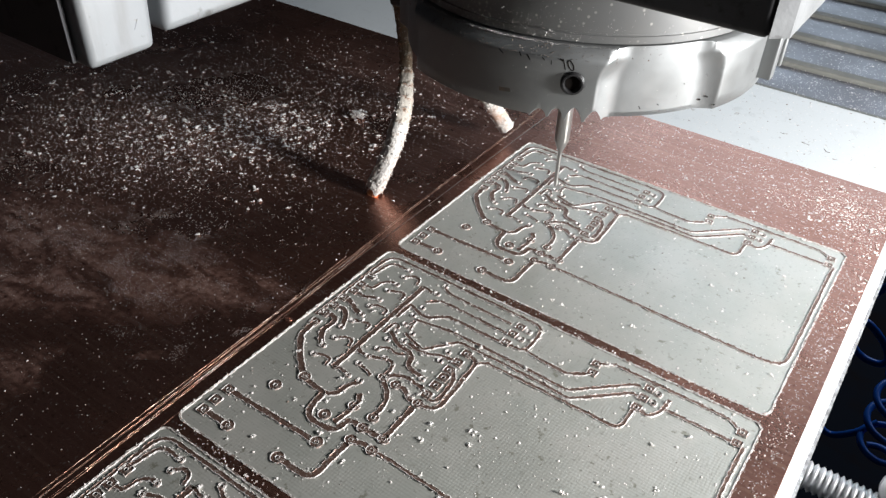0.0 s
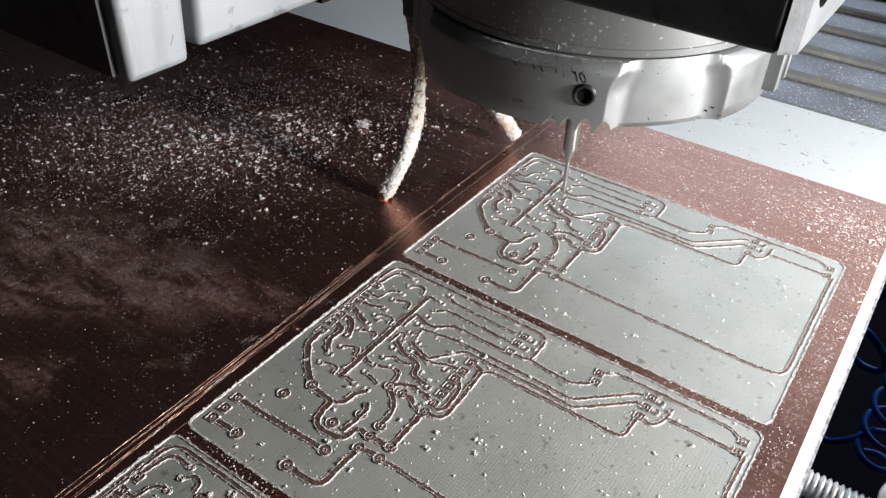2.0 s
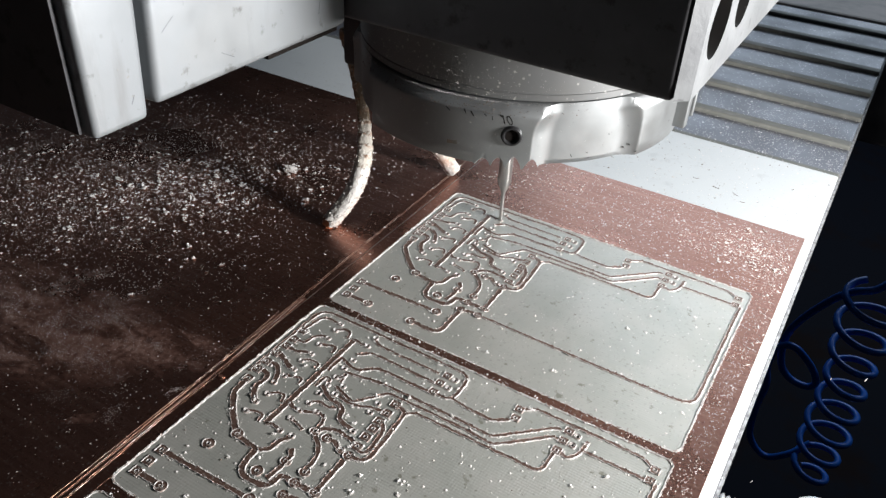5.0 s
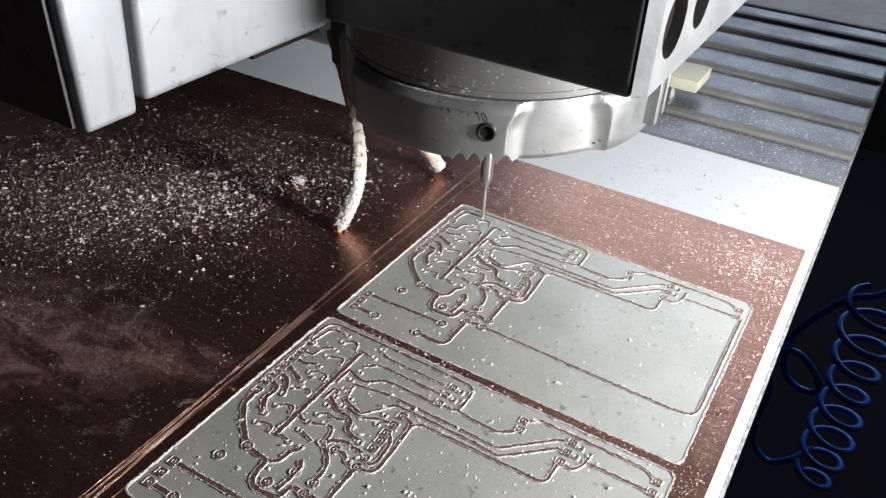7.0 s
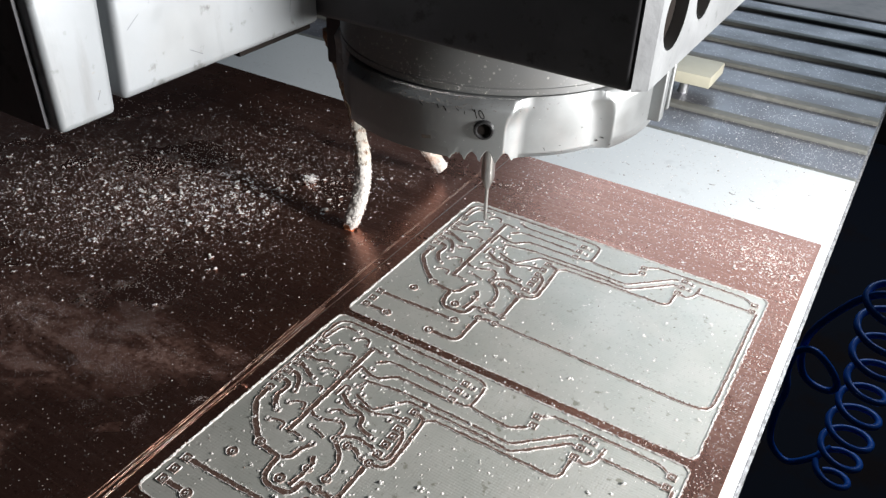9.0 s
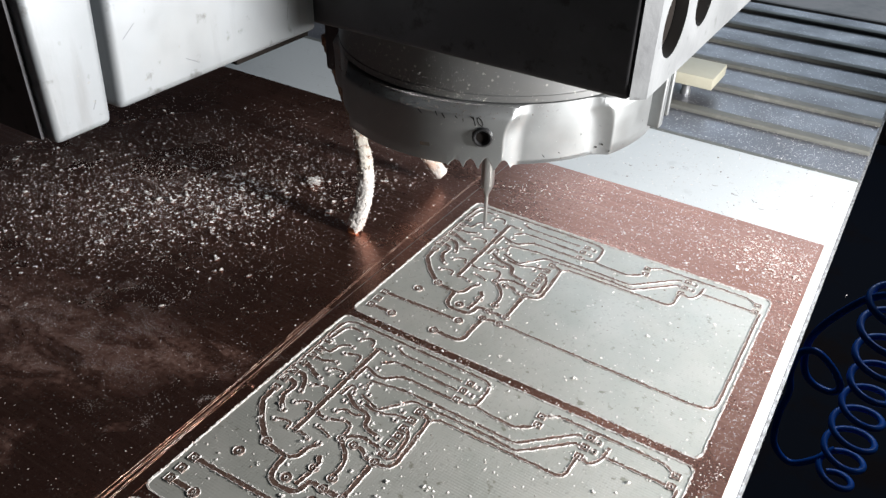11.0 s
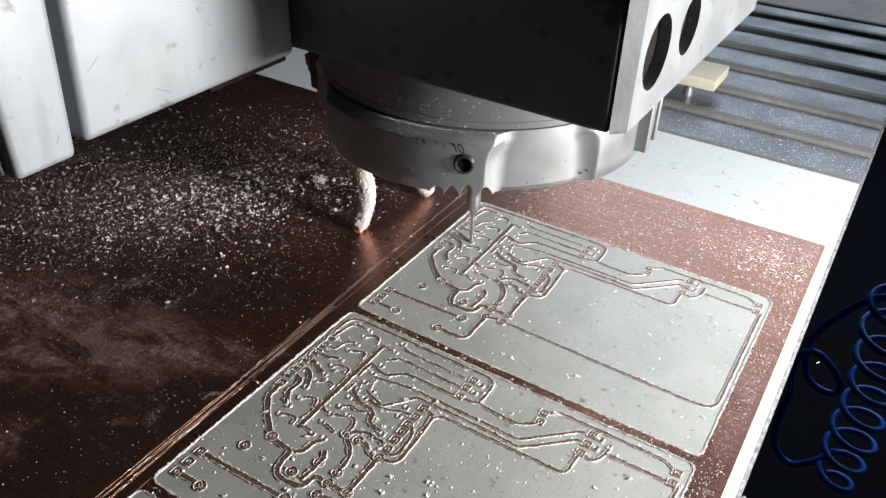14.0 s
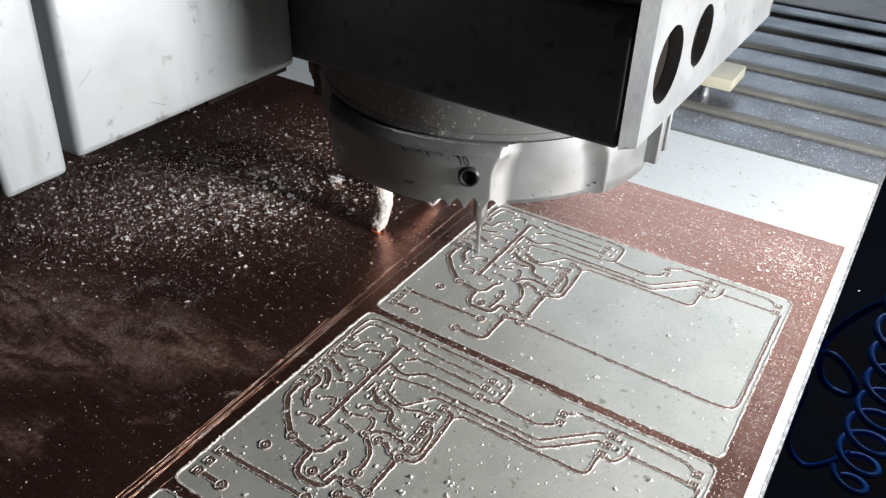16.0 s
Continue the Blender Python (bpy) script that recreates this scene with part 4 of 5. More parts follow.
HEAD_ROWS = [
    (0, 14.88, 37.30, 1.79),
    (0.1, 14.95, 37.17, -0.58),
    (0.2, 14.95, 37.20, -0.73),
    (0.3, 14.95, 37.24, -0.87),
    (0.4, 14.95, 37.27, -1.02),
    (0.5, 14.90, 37.31, -0.82),
    (0.6, 14.95, 37.28, -1.34),
    (0.7, 14.95, 37.26, -1.50),
    (0.8, 14.95, 37.24, -1.60),
    (0.9, 14.95, 37.21, -0.49),
    (1, 14.94, 37.86, 1.67),
    (1.1, 14.95, 39.74, 1.48),
    (1.2, 14.95, 39.74, 0.38),
    (1.3, 14.95, 39.74, -0.28),
    (1.4, 14.95, 39.74, -0.52),
    (1.5, 14.93, 39.73, -0.56),
    (1.6, 14.95, 39.70, -0.96),
    (1.7, 14.95, 39.66, -1.18),
    (1.8, 14.95, 39.63, -1.40),
    (1.9, 14.95, 39.59, -1.60),
    (2, 14.98, 39.55, 1.41),
    (2.1, 14.95, 39.63, 2.09),
    (2.2, 14.95, 42.26, 2.10),
    (2.3, 14.95, 42.34, 1.01),
    (2.4, 14.95, 42.42, -0.08),
    (2.5, 14.94, 42.39, -0.49),
    (2.6, 14.95, 42.45, -0.59),
    (2.7, 14.95, 42.45, -0.87),
    (2.8, 14.95, 42.45, -1.14),
    (2.9, 14.95, 42.45, -1.42),
    (3, 14.90, 42.66, -1.31),
    (3.1, 14.95, 42.45, -0.53),
    (3.2, 14.95, 42.41, 2.00),
    (3.3, 14.95, 44.88, 2.00),
    (3.4, 14.95, 44.79, 0.90),
    (3.5, 15.08, 44.82, 0.33),
    (3.6, 14.95, 44.72, -0.44),
    (3.7, 14.95, 44.73, -0.67),
    (3.8, 14.95, 44.75, -0.90),
    (3.9, 14.95, 44.76, -1.12),
    (4, 14.90, 44.57, -0.82),
    (4.1, 14.95, 44.70, -1.60),
    (4.2, 14.95, 44.62, -0.49),
    (4.3, 14.95, 44.54, 2.02),
    (4.4, 14.95, 47.01, 2.00),
    (4.5, 15.08, 46.93, 1.16),
    (4.6, 14.95, 46.95, -0.20),
    (4.7, 14.95, 46.95, -0.45),
    (4.8, 14.95, 46.95, -0.68),
    (4.9, 14.95, 46.95, -0.92),
    (5, 14.78, 46.90, -0.19),
    (5.1, 14.95, 46.95, -1.43),
    (5.2, 14.95, 46.95, -1.60),
    (5.3, 14.95, 46.95, -0.53),
    (5.4, 14.95, 46.95, 2.02),
    (5.5, 14.95, 48.59, 2.08),
    (5.6, 14.95, 49.40, 1.59),
    (5.7, 14.95, 49.40, 0.55),
    (5.8, 14.95, 49.40, -0.07),
    (5.9, 14.95, 49.40, -0.28),
    (6, 14.95, 49.40, -0.49),
    (6.1, 14.95, 49.40, -0.69),
    (6.2, 14.95, 49.40, -0.90),
    (6.3, 14.95, 49.40, -1.11),
    (6.4, 14.95, 49.40, 0.09),
    (6.5, 14.95, 49.40, 2.68),
    (6.6, 12.42, 49.23, 2.74),
    (6.7, 9.88, 49.34, 2.80),
    (6.8, 7.35, 49.40, 2.31),
    (6.9, 7.35, 49.40, 1.27),
    (7, 7.35, 49.40, 0.65),
    (7.1, 7.35, 49.40, 0.44),
    (7.2, 7.35, 49.40, 0.23),
    (7.3, 7.35, 49.40, 0.03),
    (7.4, 7.35, 49.42, -0.78),
    (7.5, 7.29, 49.45, -1.32),
    (7.6, 7.35, 49.45, -0.39),
    (7.7, 7.35, 49.45, 2.20),
    (7.8, 7.35, 47.79, 2.26),
    (7.9, 7.35, 46.96, 1.77),
    (8, 7.27, 46.96, 0.88),
    (8.1, 7.35, 47.00, 0.08),
    (8.2, 7.35, 47.05, -0.15),
    (8.3, 7.35, 47.09, -0.39),
    (8.4, 7.35, 47.14, -0.61),
    (8.5, 7.55, 47.18, -0.25),
    (8.6, 7.35, 47.08, -1.37),
    (8.7, 7.35, 46.99, -0.48),
    (8.8, 7.35, 46.99, 2.03),
    (8.9, 7.35, 45.72, 2.00),
    (9, 7.35, 44.45, 2.00),
    (9.1, 7.35, 44.46, 0.90),
    (9.2, 7.35, 44.46, -0.20),
    (9.3, 7.35, 44.47, -0.49),
    (9.4, 7.35, 44.48, -0.78),
    (9.5, 7.35, 44.48, -1.07),
    (9.6, 7.35, 44.49, -1.36),
    (9.7, 7.35, 44.49, -1.60),
    (9.8, 7.35, 44.50, -0.53),
    (9.9, 7.35, 44.50, 2.00),
    (10, 7.35, 43.24, 2.00),
    (10.1, 7.35, 41.97, 2.00),
    (10.2, 7.35, 41.97, 0.90),
    (10.3, 7.35, 41.98, -0.20),
    (10.4, 7.35, 41.98, -0.49),
    (10.5, 7.35, 41.99, -0.78),
    (10.6, 7.35, 41.99, -1.07),
    (10.7, 7.35, 42.00, -1.36),
    (10.8, 7.35, 42.01, -1.60),
    (10.9, 7.35, 42.10, -0.24),
    (11, 7.49, 42.22, 1.82),
    (11.1, 7.35, 40.88, 3.12),
    (11.2, 7.35, 39.57, 3.12),
    (11.3, 7.35, 39.51, 2.03),
    (11.4, 7.35, 39.45, 0.93),
    (11.5, 7.47, 39.52, -0.28),
    (11.6, 7.35, 39.41, 0.41),
    (11.7, 7.35, 39.44, 0.14),
    (11.8, 7.35, 39.47, -0.12),
    (11.9, 7.35, 39.50, -0.37),
    (12, 7.52, 39.36, -0.40),
    (12.1, 7.35, 39.55, 1.88),
    (12.2, 7.35, 38.31, 3.13),
    (12.3, 7.35, 37.06, 2.56),
    (12.4, 7.35, 37.09, 1.44),
    (12.5, 7.36, 37.10, -0.05),
    (12.6, 7.35, 37.13, 0.47),
    (12.7, 7.35, 37.14, 0.17),
    (12.8, 7.35, 37.15, -0.11),
    (12.9, 7.35, 37.17, -0.40),
    (13, 7.42, 37.18, -1.42),
    (13.1, 7.35, 37.18, -0.88),
    (13.2, 7.35, 37.19, 1.71),
    (13.3, 7.35, 34.70, 3.03),
    (13.4, 7.35, 34.70, 1.98),
    (13.5, 7.24, 34.72, 0.92),
    (13.6, 7.35, 34.71, 0.71),
    (13.7, 7.35, 34.71, 0.48),
    (13.8, 7.35, 34.72, 0.26),
    (13.9, 7.35, 34.72, 0.05),
    (14, 7.38, 34.73, -0.36),
    (14.1, 7.35, 34.70, -0.41),
    (14.2, 7.35, 34.68, -0.65),
    (14.3, 7.35, 34.66, 1.87),
    (14.4, 7.35, 32.09, 3.13),
    (14.5, 7.21, 32.41, 1.76),
    (14.6, 7.35, 32.13, 0.91),
    (14.7, 7.35, 32.19, 0.64),
    (14.8, 7.35, 32.25, 0.38),
    (14.9, 7.35, 32.30, 0.11),
    (15, 7.35, 32.31, -0.96),
    (15.1, 7.35, 32.30, -0.36),
    (15.2, 7.35, 32.30, -0.58),
    (15.3, 7.35, 32.30, 0.60),
    (15.4, 7.35, 32.27, 3.16),
    (15.5, 7.51, 31.75, 1.75),
    (15.6, 7.35, 29.76, 2.07),
    (15.7, 7.35, 29.77, 0.96),
    (15.8, 7.35, 29.78, 0.67),
    (15.9, 7.35, 29.79, 0.40),
    (16, 7.27, 29.80, -0.58),
]
# seconds, the dragging end on the copper, and how far the sleeve bows out above it
WIRE_TIP = [(0.0, -14.9, 12.1, 0.0), (1.5, -15.0, 14.0, 0.6), (2.0, -15.4, 14.6, 0.8), (3.0, -15.8, 17.8, 2.0), (3.5, -16.0, 19.4, 3.4), (4.0, -16.0, 20.6, 4.2), (5.0, -16.2, 22.2, 4.0), (7.5, -18.4, 25.7, 0.8),
            (8.0, -18.1, 25.4, 0.3), (8.5, -18.0, 25.0, 0.2), (11.0, -17.4, 24.1, 0.0), (16.0, -17.3, 24.2, 0.0)]
WIRE_PIECES = 16


def head_at(t):
    cols = list(zip(*HEAD_ROWS))
    return Vector([float(np.interp(t, cols[0], c)) for c in cols[1:]])


def wire_curve(t, u):
    """The sleeve hangs from the lug and drags its end over the copper."""
    axis = head_at(t)
    cols = list(zip(*WIRE_TIP))
    tip = Vector((float(np.interp(t, cols[0], cols[1])), float(np.interp(t, cols[0], cols[2])), 0.8))
    root = axis + Vector((-36.7, -10.2, 40.4))
    p1 = root + Vector((5.9, 2.6, -22.4))
    bow = float(np.interp(t, cols[0], cols[3]))
    p2 = tip + Vector((3.7 + 0.85 * bow, 5.3 + 0.53 * bow, 12.9 - 0.7 * bow)) - Vector((root.x - tip.x, root.y - tip.y, 0)) * 0.07
    return root * (1 - u) ** 3 + p1 * 3 * u * (1 - u) ** 2 + p2 * 3 * u * u * (1 - u) + tip * u ** 3


def wire_pose(t, i):
    a, b = wire_curve(t, i / WIRE_PIECES), wire_curve(t, (i + 1) / WIRE_PIECES)
    turn = (b - a).to_track_quat("Z", "Y").to_matrix().to_4x4()
    return Matrix.Translation((a + b) / 2 * MM) @ turn


def build_wire():
    wire = empty("contact_wire")
    pieces = []
    rng = random.Random(9)
    for i in range(WIRE_PIECES):
        last = i == WIRE_PIECES - 1
        bm = bmesh.new()
        g = 0.74 + 0.32 * min(1.0, max(0.0, (i - 5) / 4.0))
        prof = [(1.1, -1.9), (1.6, -1.5), (1.75, -0.9), (1.75, -0.3), (1.75, 0.3), (1.72, 0.9), (1.66, 1.6)] if last else [(1.0, -2.6), (1.55, -2.0), (1.75, -1.2), (1.75, -0.6), (1.75, 0.0), (1.75, 0.6), (1.75, 1.2), (1.55, 2.0), (1.0, 2.6)]
        lathe(bm, [(r * g, z) for r, z in prof], 28, shape=lambda a, r, z: r * (1 + 0.06 * math.sin(3 * a + i) + rng.uniform(-0.07, 0.07)))
        if last:
            for v in bm.verts:
                if v.co.z > 0.9:
                    v.co.z += 1.3 * math.cos(3 * math.atan2(v.co.y, v.co.x)) - 1.1
        caked(bm, rng, 45 if i < 6 else 110)
        ob = part("sleeve", bm, [CRUST if i < 6 else MIXED if i < 10 else WIRE, MIXED if i < 6 else DUST], wire, smooth=70)
        if last:
            bm = bmesh.new()
            tube(bm, [(0, 0, 0.0), (0, 0, 2.1), (0, 0, 2.35)], 1.3, 14)
            for k in range(5):
                q = 2 * math.pi * k / 5
                tube(bm, [(0.7 * math.cos(q), 0.7 * math.sin(q), 1.5), (1.0 * math.cos(q), 1.0 * math.sin(q), 2.6)], 0.35, 6)
            part("strands", bm, BARE_COPPER, ob, "bare copper strands")
        pieces.append(ob)
    tagged(wire, "dust-caked sleeved wire dragging its copper end over the panel", "wire")
    return pieces


# ---- things beside and behind ----
def build_hose():
    hose = empty("coiled_hose", (120, 322, -290))
    pts, turns, n = [], 8.0, 320
    for i in range(n + 1):
        u = i / n
        q = 2 * math.pi * turns * u + 2.0
        r = 13.5 - 2.0 * u + 1.2 * math.sin(11 * u)
        pts.append((-4 + 7 * math.sin(1.7 * u) + r * math.cos(q), -4 + r * math.sin(q), 138 - 146 * u))
    part("coil", tube(bmesh.new(), pts, 2.0, 10), HOSE_BLUE, hose, smooth=60)
    loop = [(12, 20, 158), (-2, -4, 144), (-14, -5, 136), (-22, -6, 128), (-32, -5, 110), (-37, -4, 95), (-37, -5, 82), (-33, -6, 70), (-25, -6, 64),
            (-16, -7, 65), (-14, -8, 72), (-21, -9, 83), (-32, -10, 91), (-40, -9, 85), (-41, -7, 68), (-38, -5, 52), (-39, -3, 30), (-36, -3, 6), (-24, -3, -5), (-12, -4, 5), (-2, 4, 14)]
    part("loop", tube(bmesh.new(), spline(loop, 8), 2.1, 10), HOSE_BLUE, hose, smooth=60)
    part("fitting", tube(bmesh.new(), spline([(-6, -4, 178), (-3, -5, 173), (1, -5, 172), (5, -4, 175)], 6), 1.5, 10), THREAD, hose, "zinc-plated hose fitting", 60)
    tagged(hose, "blue coiled air hose hanging beside the table", "hose")


def threaded(length, r):
    bm = bmesh.new()
    prof, z = [(r * 0.8, 0.0)], 0.0
    while z < length:
        prof += [(r * 0.82, z + 0.05), (r, z + 0.4), (r, z + 0.55), (r * 0.82, z + 0.95)]
        z += 1.0
    prof.append((r * 0.7, z + 0.6))
    return lathe(bm, prof, 28)


def build_side_things():
    bolt = empty("threaded_stud", (79.0, 5.6, -13))
    ob = part("thread", threaded(13, 2.5), THREAD, bolt, smooth=35)
    ob.rotation_euler = (0, radians(90), 0)
    bm = bmesh.new()
    lathe(bm, [(0.5, -1.2), (3.6, -1.0), (4.4, -0.4), (4.4, 0.4), (3.6, 1.0), (0.5, 1.2)], 28)
    ob = part("wing", bm, THREAD, bolt, smooth=50)
    ob.matrix_basis = Matrix.Translation((0.0155, 0.002, 0.004)) @ Euler((radians(70), radians(25), 0)).to_matrix().to_4x4()
    tagged(bolt, "zinc-plated threaded stud with a wing nut at the table side", "bolt")
    cream = empty("plastic_offcut", (0, 0, SHEET_BOTTOM))
    part("slab", box(bmesh.new(), (-14, 162, 4.5), (27.2, 179, 8.5), 0.4), CREAM, cream, smooth=40)
    for x, y in ((-7, 167), (18, 166)):
        part("foot", lathe(bmesh.new(), [(1.6, 0.0), (1.6, 4.5)], 20, (x, y, 0)), THREAD, cream)
    tagged(cream, "cream plastic offcut held above the table on two bolts", "offcut")


def build_dust():
    """Milling dust: heaps on the copper, sprinkles elsewhere."""
    rng = random.Random(21)
    verts, faces = [], []

    def grain(x, y, z, s):
        if s > 0.34:
            for _ in range(5):
                r = s * 0.62
                speck(x + rng.gauss(0, r * 0.8), y + rng.gauss(0, r * 0.6), z + abs(rng.gauss(0, r * 0.4)), s * rng.uniform(0.35, 0.75))
        else:
            speck(x, y, z, s)

    def speck(x, y, z, s):
        base = len(verts)
        sx, sy, sz = s * rng.uniform(0.6, 1.4), s * rng.uniform(0.6, 1.2), s * rng.uniform(0.3, 0.7)
        q = rng.uniform(0, 6.28)
        c, n = math.cos(q), math.sin(q)
        for dx, dy, dz in ((1, 0, 0), (-1, 0, 0), (0, 1, 0), (0, -1, 0), (0, 0, 1), (0.2, 0.1, -0.6)):
            a, b = dx * sx * rng.uniform(0.8, 1.2), dy * sy * rng.uniform(0.8, 1.2)
            verts.append(((x + a * c - b * n) * MM, (y + a * n + b * c) * MM, (z + sz * 0.55 + dz * sz * 0.9) * MM))
        for f in ((0, 2, 4), (2, 1, 4), (1, 3, 4), (3, 0, 4), (2, 0, 5), (1, 2, 5), (3, 1, 5), (0, 3, 5)):
            faces.append([base + k for k in f])

    def size(big):
        return min(big, 0.07 + rng.expovariate(1 / (0.13 * big)))

    def heap(x, y, sx, sy, turn, count, big):
        c, n = math.cos(radians(turn)), math.sin(radians(turn))
        for _ in range(count):
            a, b = rng.gauss(0, sx), rng.gauss(0, sy)
            px, py = x + a * c - b * n, y + a * n + b * c
            if -160 < px < 76.5 and -150 < py < 79.5 and not (0 < px < BOARD_W and -110 < py < BOARD_H):
                grain(px, py, 0, size(big))

    def smear(x, y, turn, length, width, bend, count):
        c, n = math.cos(radians(turn)), math.sin(radians(turn))
        for _ in range(count):
            u = rng.triangular(-1, 1, 0)
            v = width * (round(rng.gauss(0, 1) * 3) / 3 + rng.gauss(0, 0.12)) + bend * u * u
            speck(x + u * length * c - v * n, y + u * length * n + v * c, 0, rng.uniform(0.015, 0.036))

    # faint streaks where the dust was wiped
    for _ in range(60):
        smear(rng.gauss(-36, 15), rng.gauss(-35, 8), rng.gauss(20, 45), rng.uniform(2, 8), rng.uniform(0.4, 1.8), rng.uniform(-2.5, 2.5), 330)
    for _ in range(40):
        smear(rng.uniform(-105, -50), rng.uniform(-60, -5), rng.gauss(10, 40), rng.uniform(4, 14), rng.uniform(0.6, 3.0), rng.uniform(-4, 4), 330)
    for _ in range(9000):
        speck(rng.gauss(-88, 30), rng.gauss(-2, 20), 0, rng.uniform(0.03, 0.09))
    for _ in range(6500):
        x, y = rng.gauss(-66, 30), rng.gauss(16, 24)
        if -160 < x < -5.5 and -120 < y < 80:
            speck(x, y, 0, rng.uniform(0.05, 0.13))
    heap(-55, 13, 15, 10, 35, 900, 0.95)
    heap(-51, 19, 8, 6, 0, 300, 1.1)
    heap(-74, 4, 20, 11, 20, 1500, 0.72)
    heap(-88, -8, 26, 18, 0, 1100, 0.8)
    heap(-62, 38, 24, 15, 0, 1500, 0.5)
    heap(-35, 45, 14, 14, 0, 380, 0.5)
    heap(-36, 46, 12, 10, 0, 260, 0.95)
    heap(66, 70, 7, 6, 0, 700, 0.42)
    heap(70, 66, 4, 7, 0, 420, 0.5)
    heap(56, 68, 13, 7, 0, 300, 0.45)
    heap(40, 72, 16, 5, 0, 160, 0.45)
    for _ in range(1500):
        grain(rng.uniform(1, 76.5), rng.uniform(52.6, 80.6), 0, size(0.4))
    for _ in range(650):
        speck(rng.uniform(-80, -5), rng.uniform(-80, -12), 0, rng.uniform(0.04, 0.12))
    heap(-66, -14, 18, 9, 30, 420, 0.6)
    heap(75, 20, 1.5, 45, 0, 1500, 0.2)
    for _ in range(1300):
        grain(rng.uniform(-150, -5.5), rng.uniform(-110, 79), 0, size(0.3))
    for _ in range(2200):
        x, y = rng.uniform(0.5, 71.5), rng.uniform(-100, 51)
        grain(x, y, -FOIL, size(0.24))
    for row in BOARD_ROWS:
        for _ in range(240):
            grain(rng.uniform(0.3, 71.7), row - rng.uniform(0.1, PITCH - BOARD_H - 0.1), 0, size(0.2))
    # crumbs of burr beside the tracks
    for width, points in board_layout()[0]:
        for a, b in zip(points, points[1:]):
            for _ in range(int(math.dist(a, b) * 8.0)):
                u, side = rng.random(), rng.choice((-1, 1)) * (width / 2 + abs(rng.gauss(0.08, 0.2)))
                length = max(0.01, math.dist(a, b))
                x = a[0] + u * (b[0] - a[0]) - side * (b[1] - a[1]) / length
                y = a[1] + u * (b[1] - a[1]) + side * (b[0] - a[0]) / length
                if 0.3 < x < 71.8 and 0.3 < y < 51.1:
                    for row, chance, big in zip(BOARD_ROWS, (0.5, 0.8, 0.8), (0.12, 0.17, 0.17)):
                        if rng.random() < chance:
                            speck(x + rng.gauss(0, 0.1), y + row + rng.gauss(0, 0.1), -FOIL, rng.uniform(0.05, big))
    for _ in range(70):
        grain(rng.uniform(2, 70), rng.uniform(-90, 50), -FOIL, rng.uniform(0.2, 0.45))
    for _ in range(60):
        grain(rng.uniform(2, 70), rng.uniform(-90, 0), -FOIL, rng.uniform(0.3, 0.55))
    for _ in range(420):
        grain(rng.uniform(2, 70), rng.triangular(-95, 50, -40), -FOIL, rng.uniform(0.14, 0.30))
    for _ in range(2000):
        grain(rng.uniform(-60, 78.8), rng.uniform(80.5, 123), SHEET_TOP, size(0.36))
    for _ in range(2600):
        grain(min(78.5, 79 - abs(rng.gauss(0, 38))), 131.5 + abs(rng.gauss(0, 26)), SHEET_BOTTOM, size(0.34))
    # one caked lump near the wire
    for _ in range(60):
        grain(-39.7 + rng.gauss(0, 0.8), 36.0 + rng.gauss(0, 0.8), abs(rng.gauss(0, 0.7)), rng.uniform(0.3, 0.6))
    me = bpy.data.meshes.new("milling_dust")
    me.from_pydata(verts, [], faces)
    me.materials.append(DUST)
    tagged(new("milling_dust", me), "white milling dust and chips strewn over the copper", "dust", kind="stuff")



def build_grime():
    """Dark crumbs and short hairs on the white sheet and the boards."""
    rng = random.Random(33)
    bm = bmesh.new()

    def crumb(x, y, z, s):
        top = [bm.verts.new((x + s * math.cos(a) * rng.uniform(0.5, 1.4), y + s * math.sin(a) * rng.uniform(0.5, 1.2), z + 0.02)) for a in (0.2, 1.7, 3.0, 4.6)]
        peak = bm.verts.new((x, y, z + s * 0.8))
        for k in range(4):
            bm.faces.new((top[k], top[(k + 1) % 4], peak))

    for _ in range(280):
        crumb(rng.uniform(-40, 78.5), rng.uniform(80.5, 123.5), SHEET_TOP, 0.06 + rng.expovariate(14))
    for _ in range(260):
        crumb(rng.uniform(1, 71), rng.uniform(-100, 50), -FOIL, 0.04 + rng.expovariate(20))
    for x, y, turn, size in ((47, 98, 10, 1.6), (58, 95.5, -35, 1.8), (60.5, 92.5, 10, 1.2), (53, 96, -10, 1.4), (34, 101, 40, 1.3), (24, 96, -20, 1.2), (70, 107, 60, 1.0)):
        c, n = math.cos(radians(turn)), math.sin(radians(turn))
        line = []
        for k in range(7):
            u = k / 6 - 0.5
            v = 0.18 * size * (u * u * 4 - 1) + rng.uniform(-0.1, 0.1)
            line.append((x + u * size * c - v * n, y + u * size * n + v * c, SHEET_TOP + 0.09))
        tube(bm, line, 0.055, 5)
    tagged(part("grime_crumbs", bm, GRIME), "dark crumbs and short hairs on the white sheet", "grime", kind="stuff")



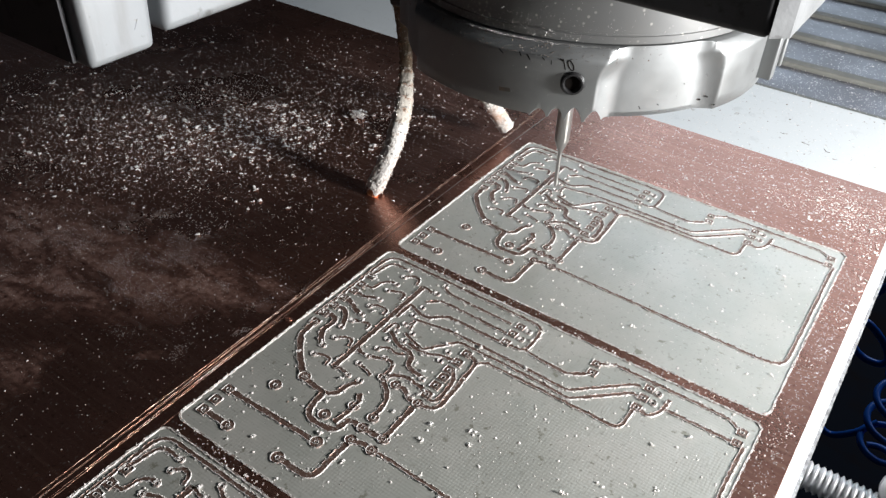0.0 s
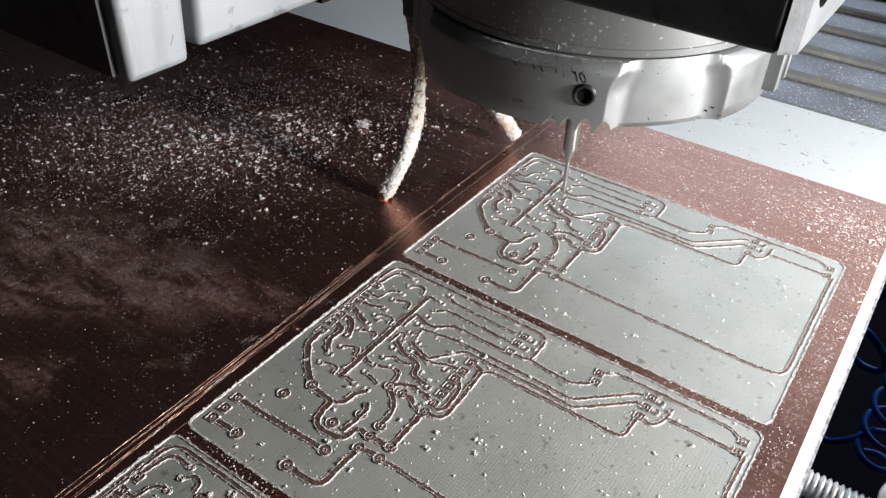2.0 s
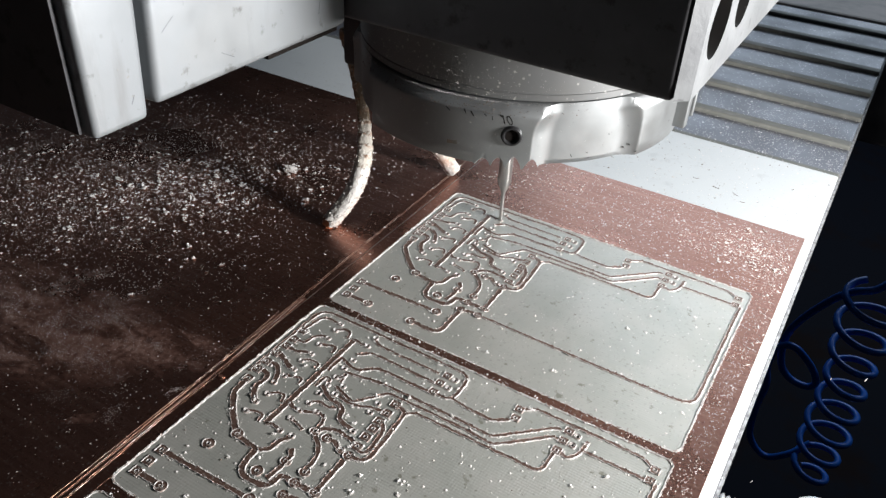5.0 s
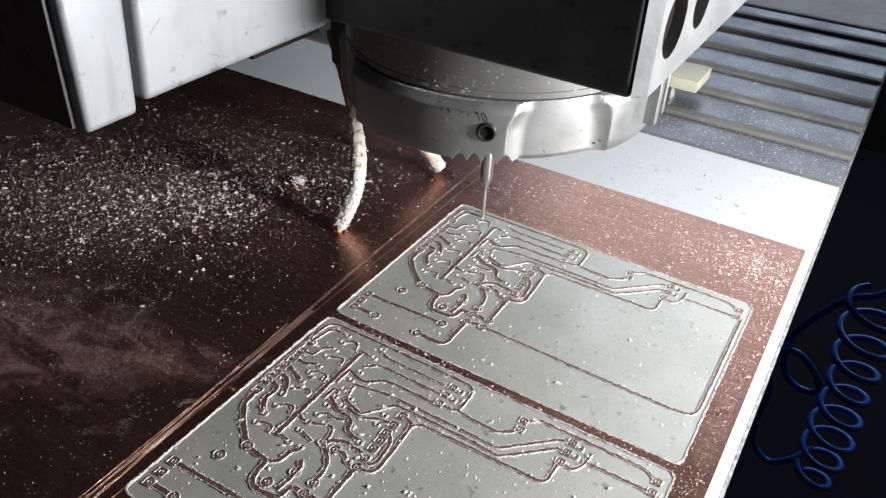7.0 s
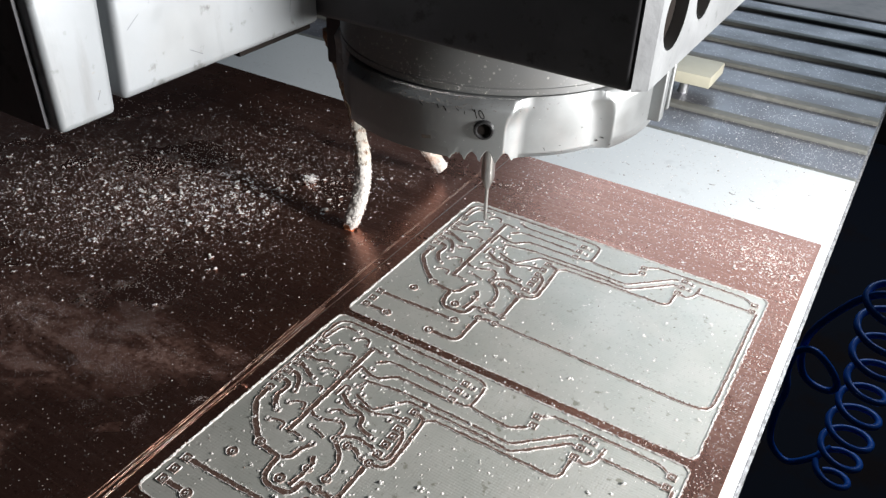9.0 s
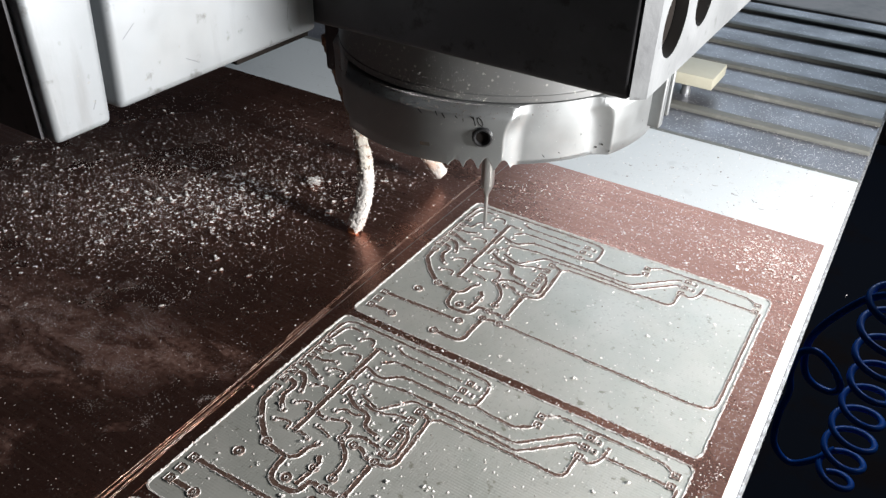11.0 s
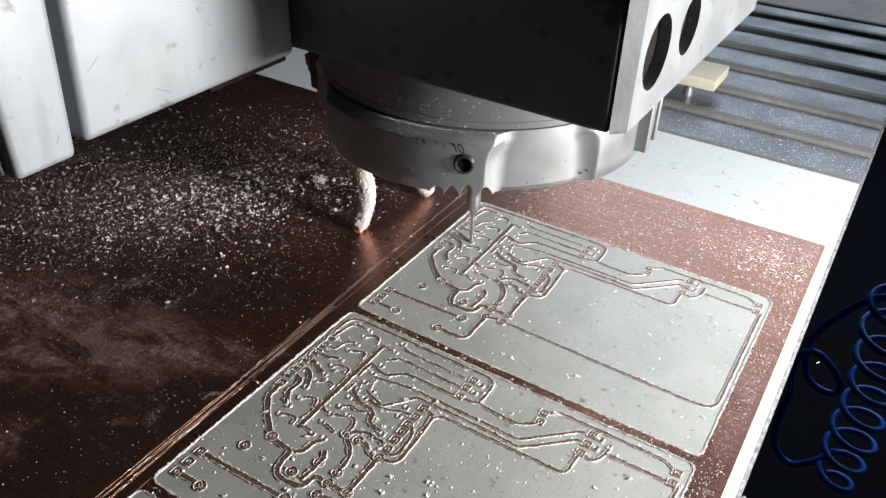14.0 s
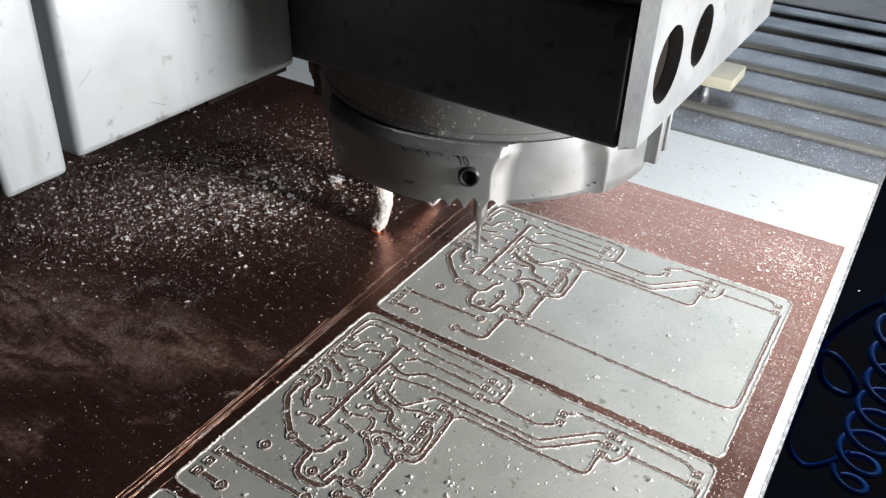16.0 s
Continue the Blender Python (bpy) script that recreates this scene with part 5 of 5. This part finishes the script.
def build_chips():
    """Glass-fibre slivers that are blown off the sheet's edge and fall past the hose."""
    rng = random.Random(44)
    flights = []
    for t in (0.5, 1.0, 2.0, 2.5, 3.0, 3.5, 4.0, 4.0, 4.0, 4.0, 4.0, 4.5, 5.0, 5.0, 5.0, 6.2, 7.5, 8.0, 8.5, 8.5, 8.5, 8.5, 9.7, 11.0, 11.5, 12.0, 13.0, 14.0, 14.5, 14.5, 14.5, 15.5, 16.0):
        bm = bmesh.new()
        a, b = rng.uniform(0.3, 0.5), rng.uniform(0.05, 0.09)
        box(bm, (-b, -b, -a), (b, b, a), 0.03, 0, 1)
        for v in bm.verts:
            v.co.x += 0.3 * b * math.sin(v.co.z * 3)
        chip = part("glass_fibre_chip", bm, DUST)
        tagged(chip, "white glass-fibre sliver blown off the panel", "chip", group="blown-off slivers")
        # thrown from the panel's edge so that it falls past the side of the table
        start = Vector((rng.uniform(75.5, 77.2), rng.uniform(20, 76), b))
        past, u = Vector((rng.uniform(84, 99), start.y + rng.uniform(8, 42), rng.uniform(-52, -6))), rng.uniform(0.08, 0.14)
        speed = (past - start + Vector((0, 0, 4905.0 * u * u))) / u
        flights.append((chip, t - u, start, speed, (rng.uniform(20, 70), rng.uniform(-25, 25), rng.uniform(0, 180))))
    return flights


def flight_rows(begin, start, speed, tilt):
    """Lying on the sheet, the fall, and lying on the floor."""
    lying = pose(*(start * MM), 90, 0, tilt[2])
    rows, k = [], 0
    begin = max(0.1, begin)
    rows = [(0.0, lying), (begin - 0.04, lying), (begin, lying)]
    while True:
        k += 1
        u = 0.04 * k
        p = start + speed * u + Vector((0, 0, -4905.0 * u * u))
        if p.z < -399.4 or begin + u > 15.95:
            break
        rows.append((begin + u, pose(*(p * MM), tilt[0], tilt[1], tilt[2])))
    end = Vector((p.x, p.y, max(p.z, -399.8))) * MM
    rows += [(min(begin + u, 15.96), pose(*end, tilt[0], tilt[1], tilt[2])), (16.0, pose(*end, tilt[0], tilt[1], tilt[2]))]
    return rows


build_setting()
build_table()
head = build_head()
wire_pieces = build_wire()
chips = build_chips()
build_hose()
build_side_things()
build_dust()
build_grime()
build_panel()


def motions():
    walk(head, [(t, pose(x * MM, y * MM, z * MM)) for t, x, y, z in HEAD_ROWS])
    for chip, begin, start, speed, tilt in chips:
        walk(chip, flight_rows(begin, start, speed, tilt))
    times = [0.25 * k for k in range(65)]
    for i, ob in enumerate(wire_pieces):
        walk(ob, [(t, wire_pose(t, i)) for t in times])


motions()
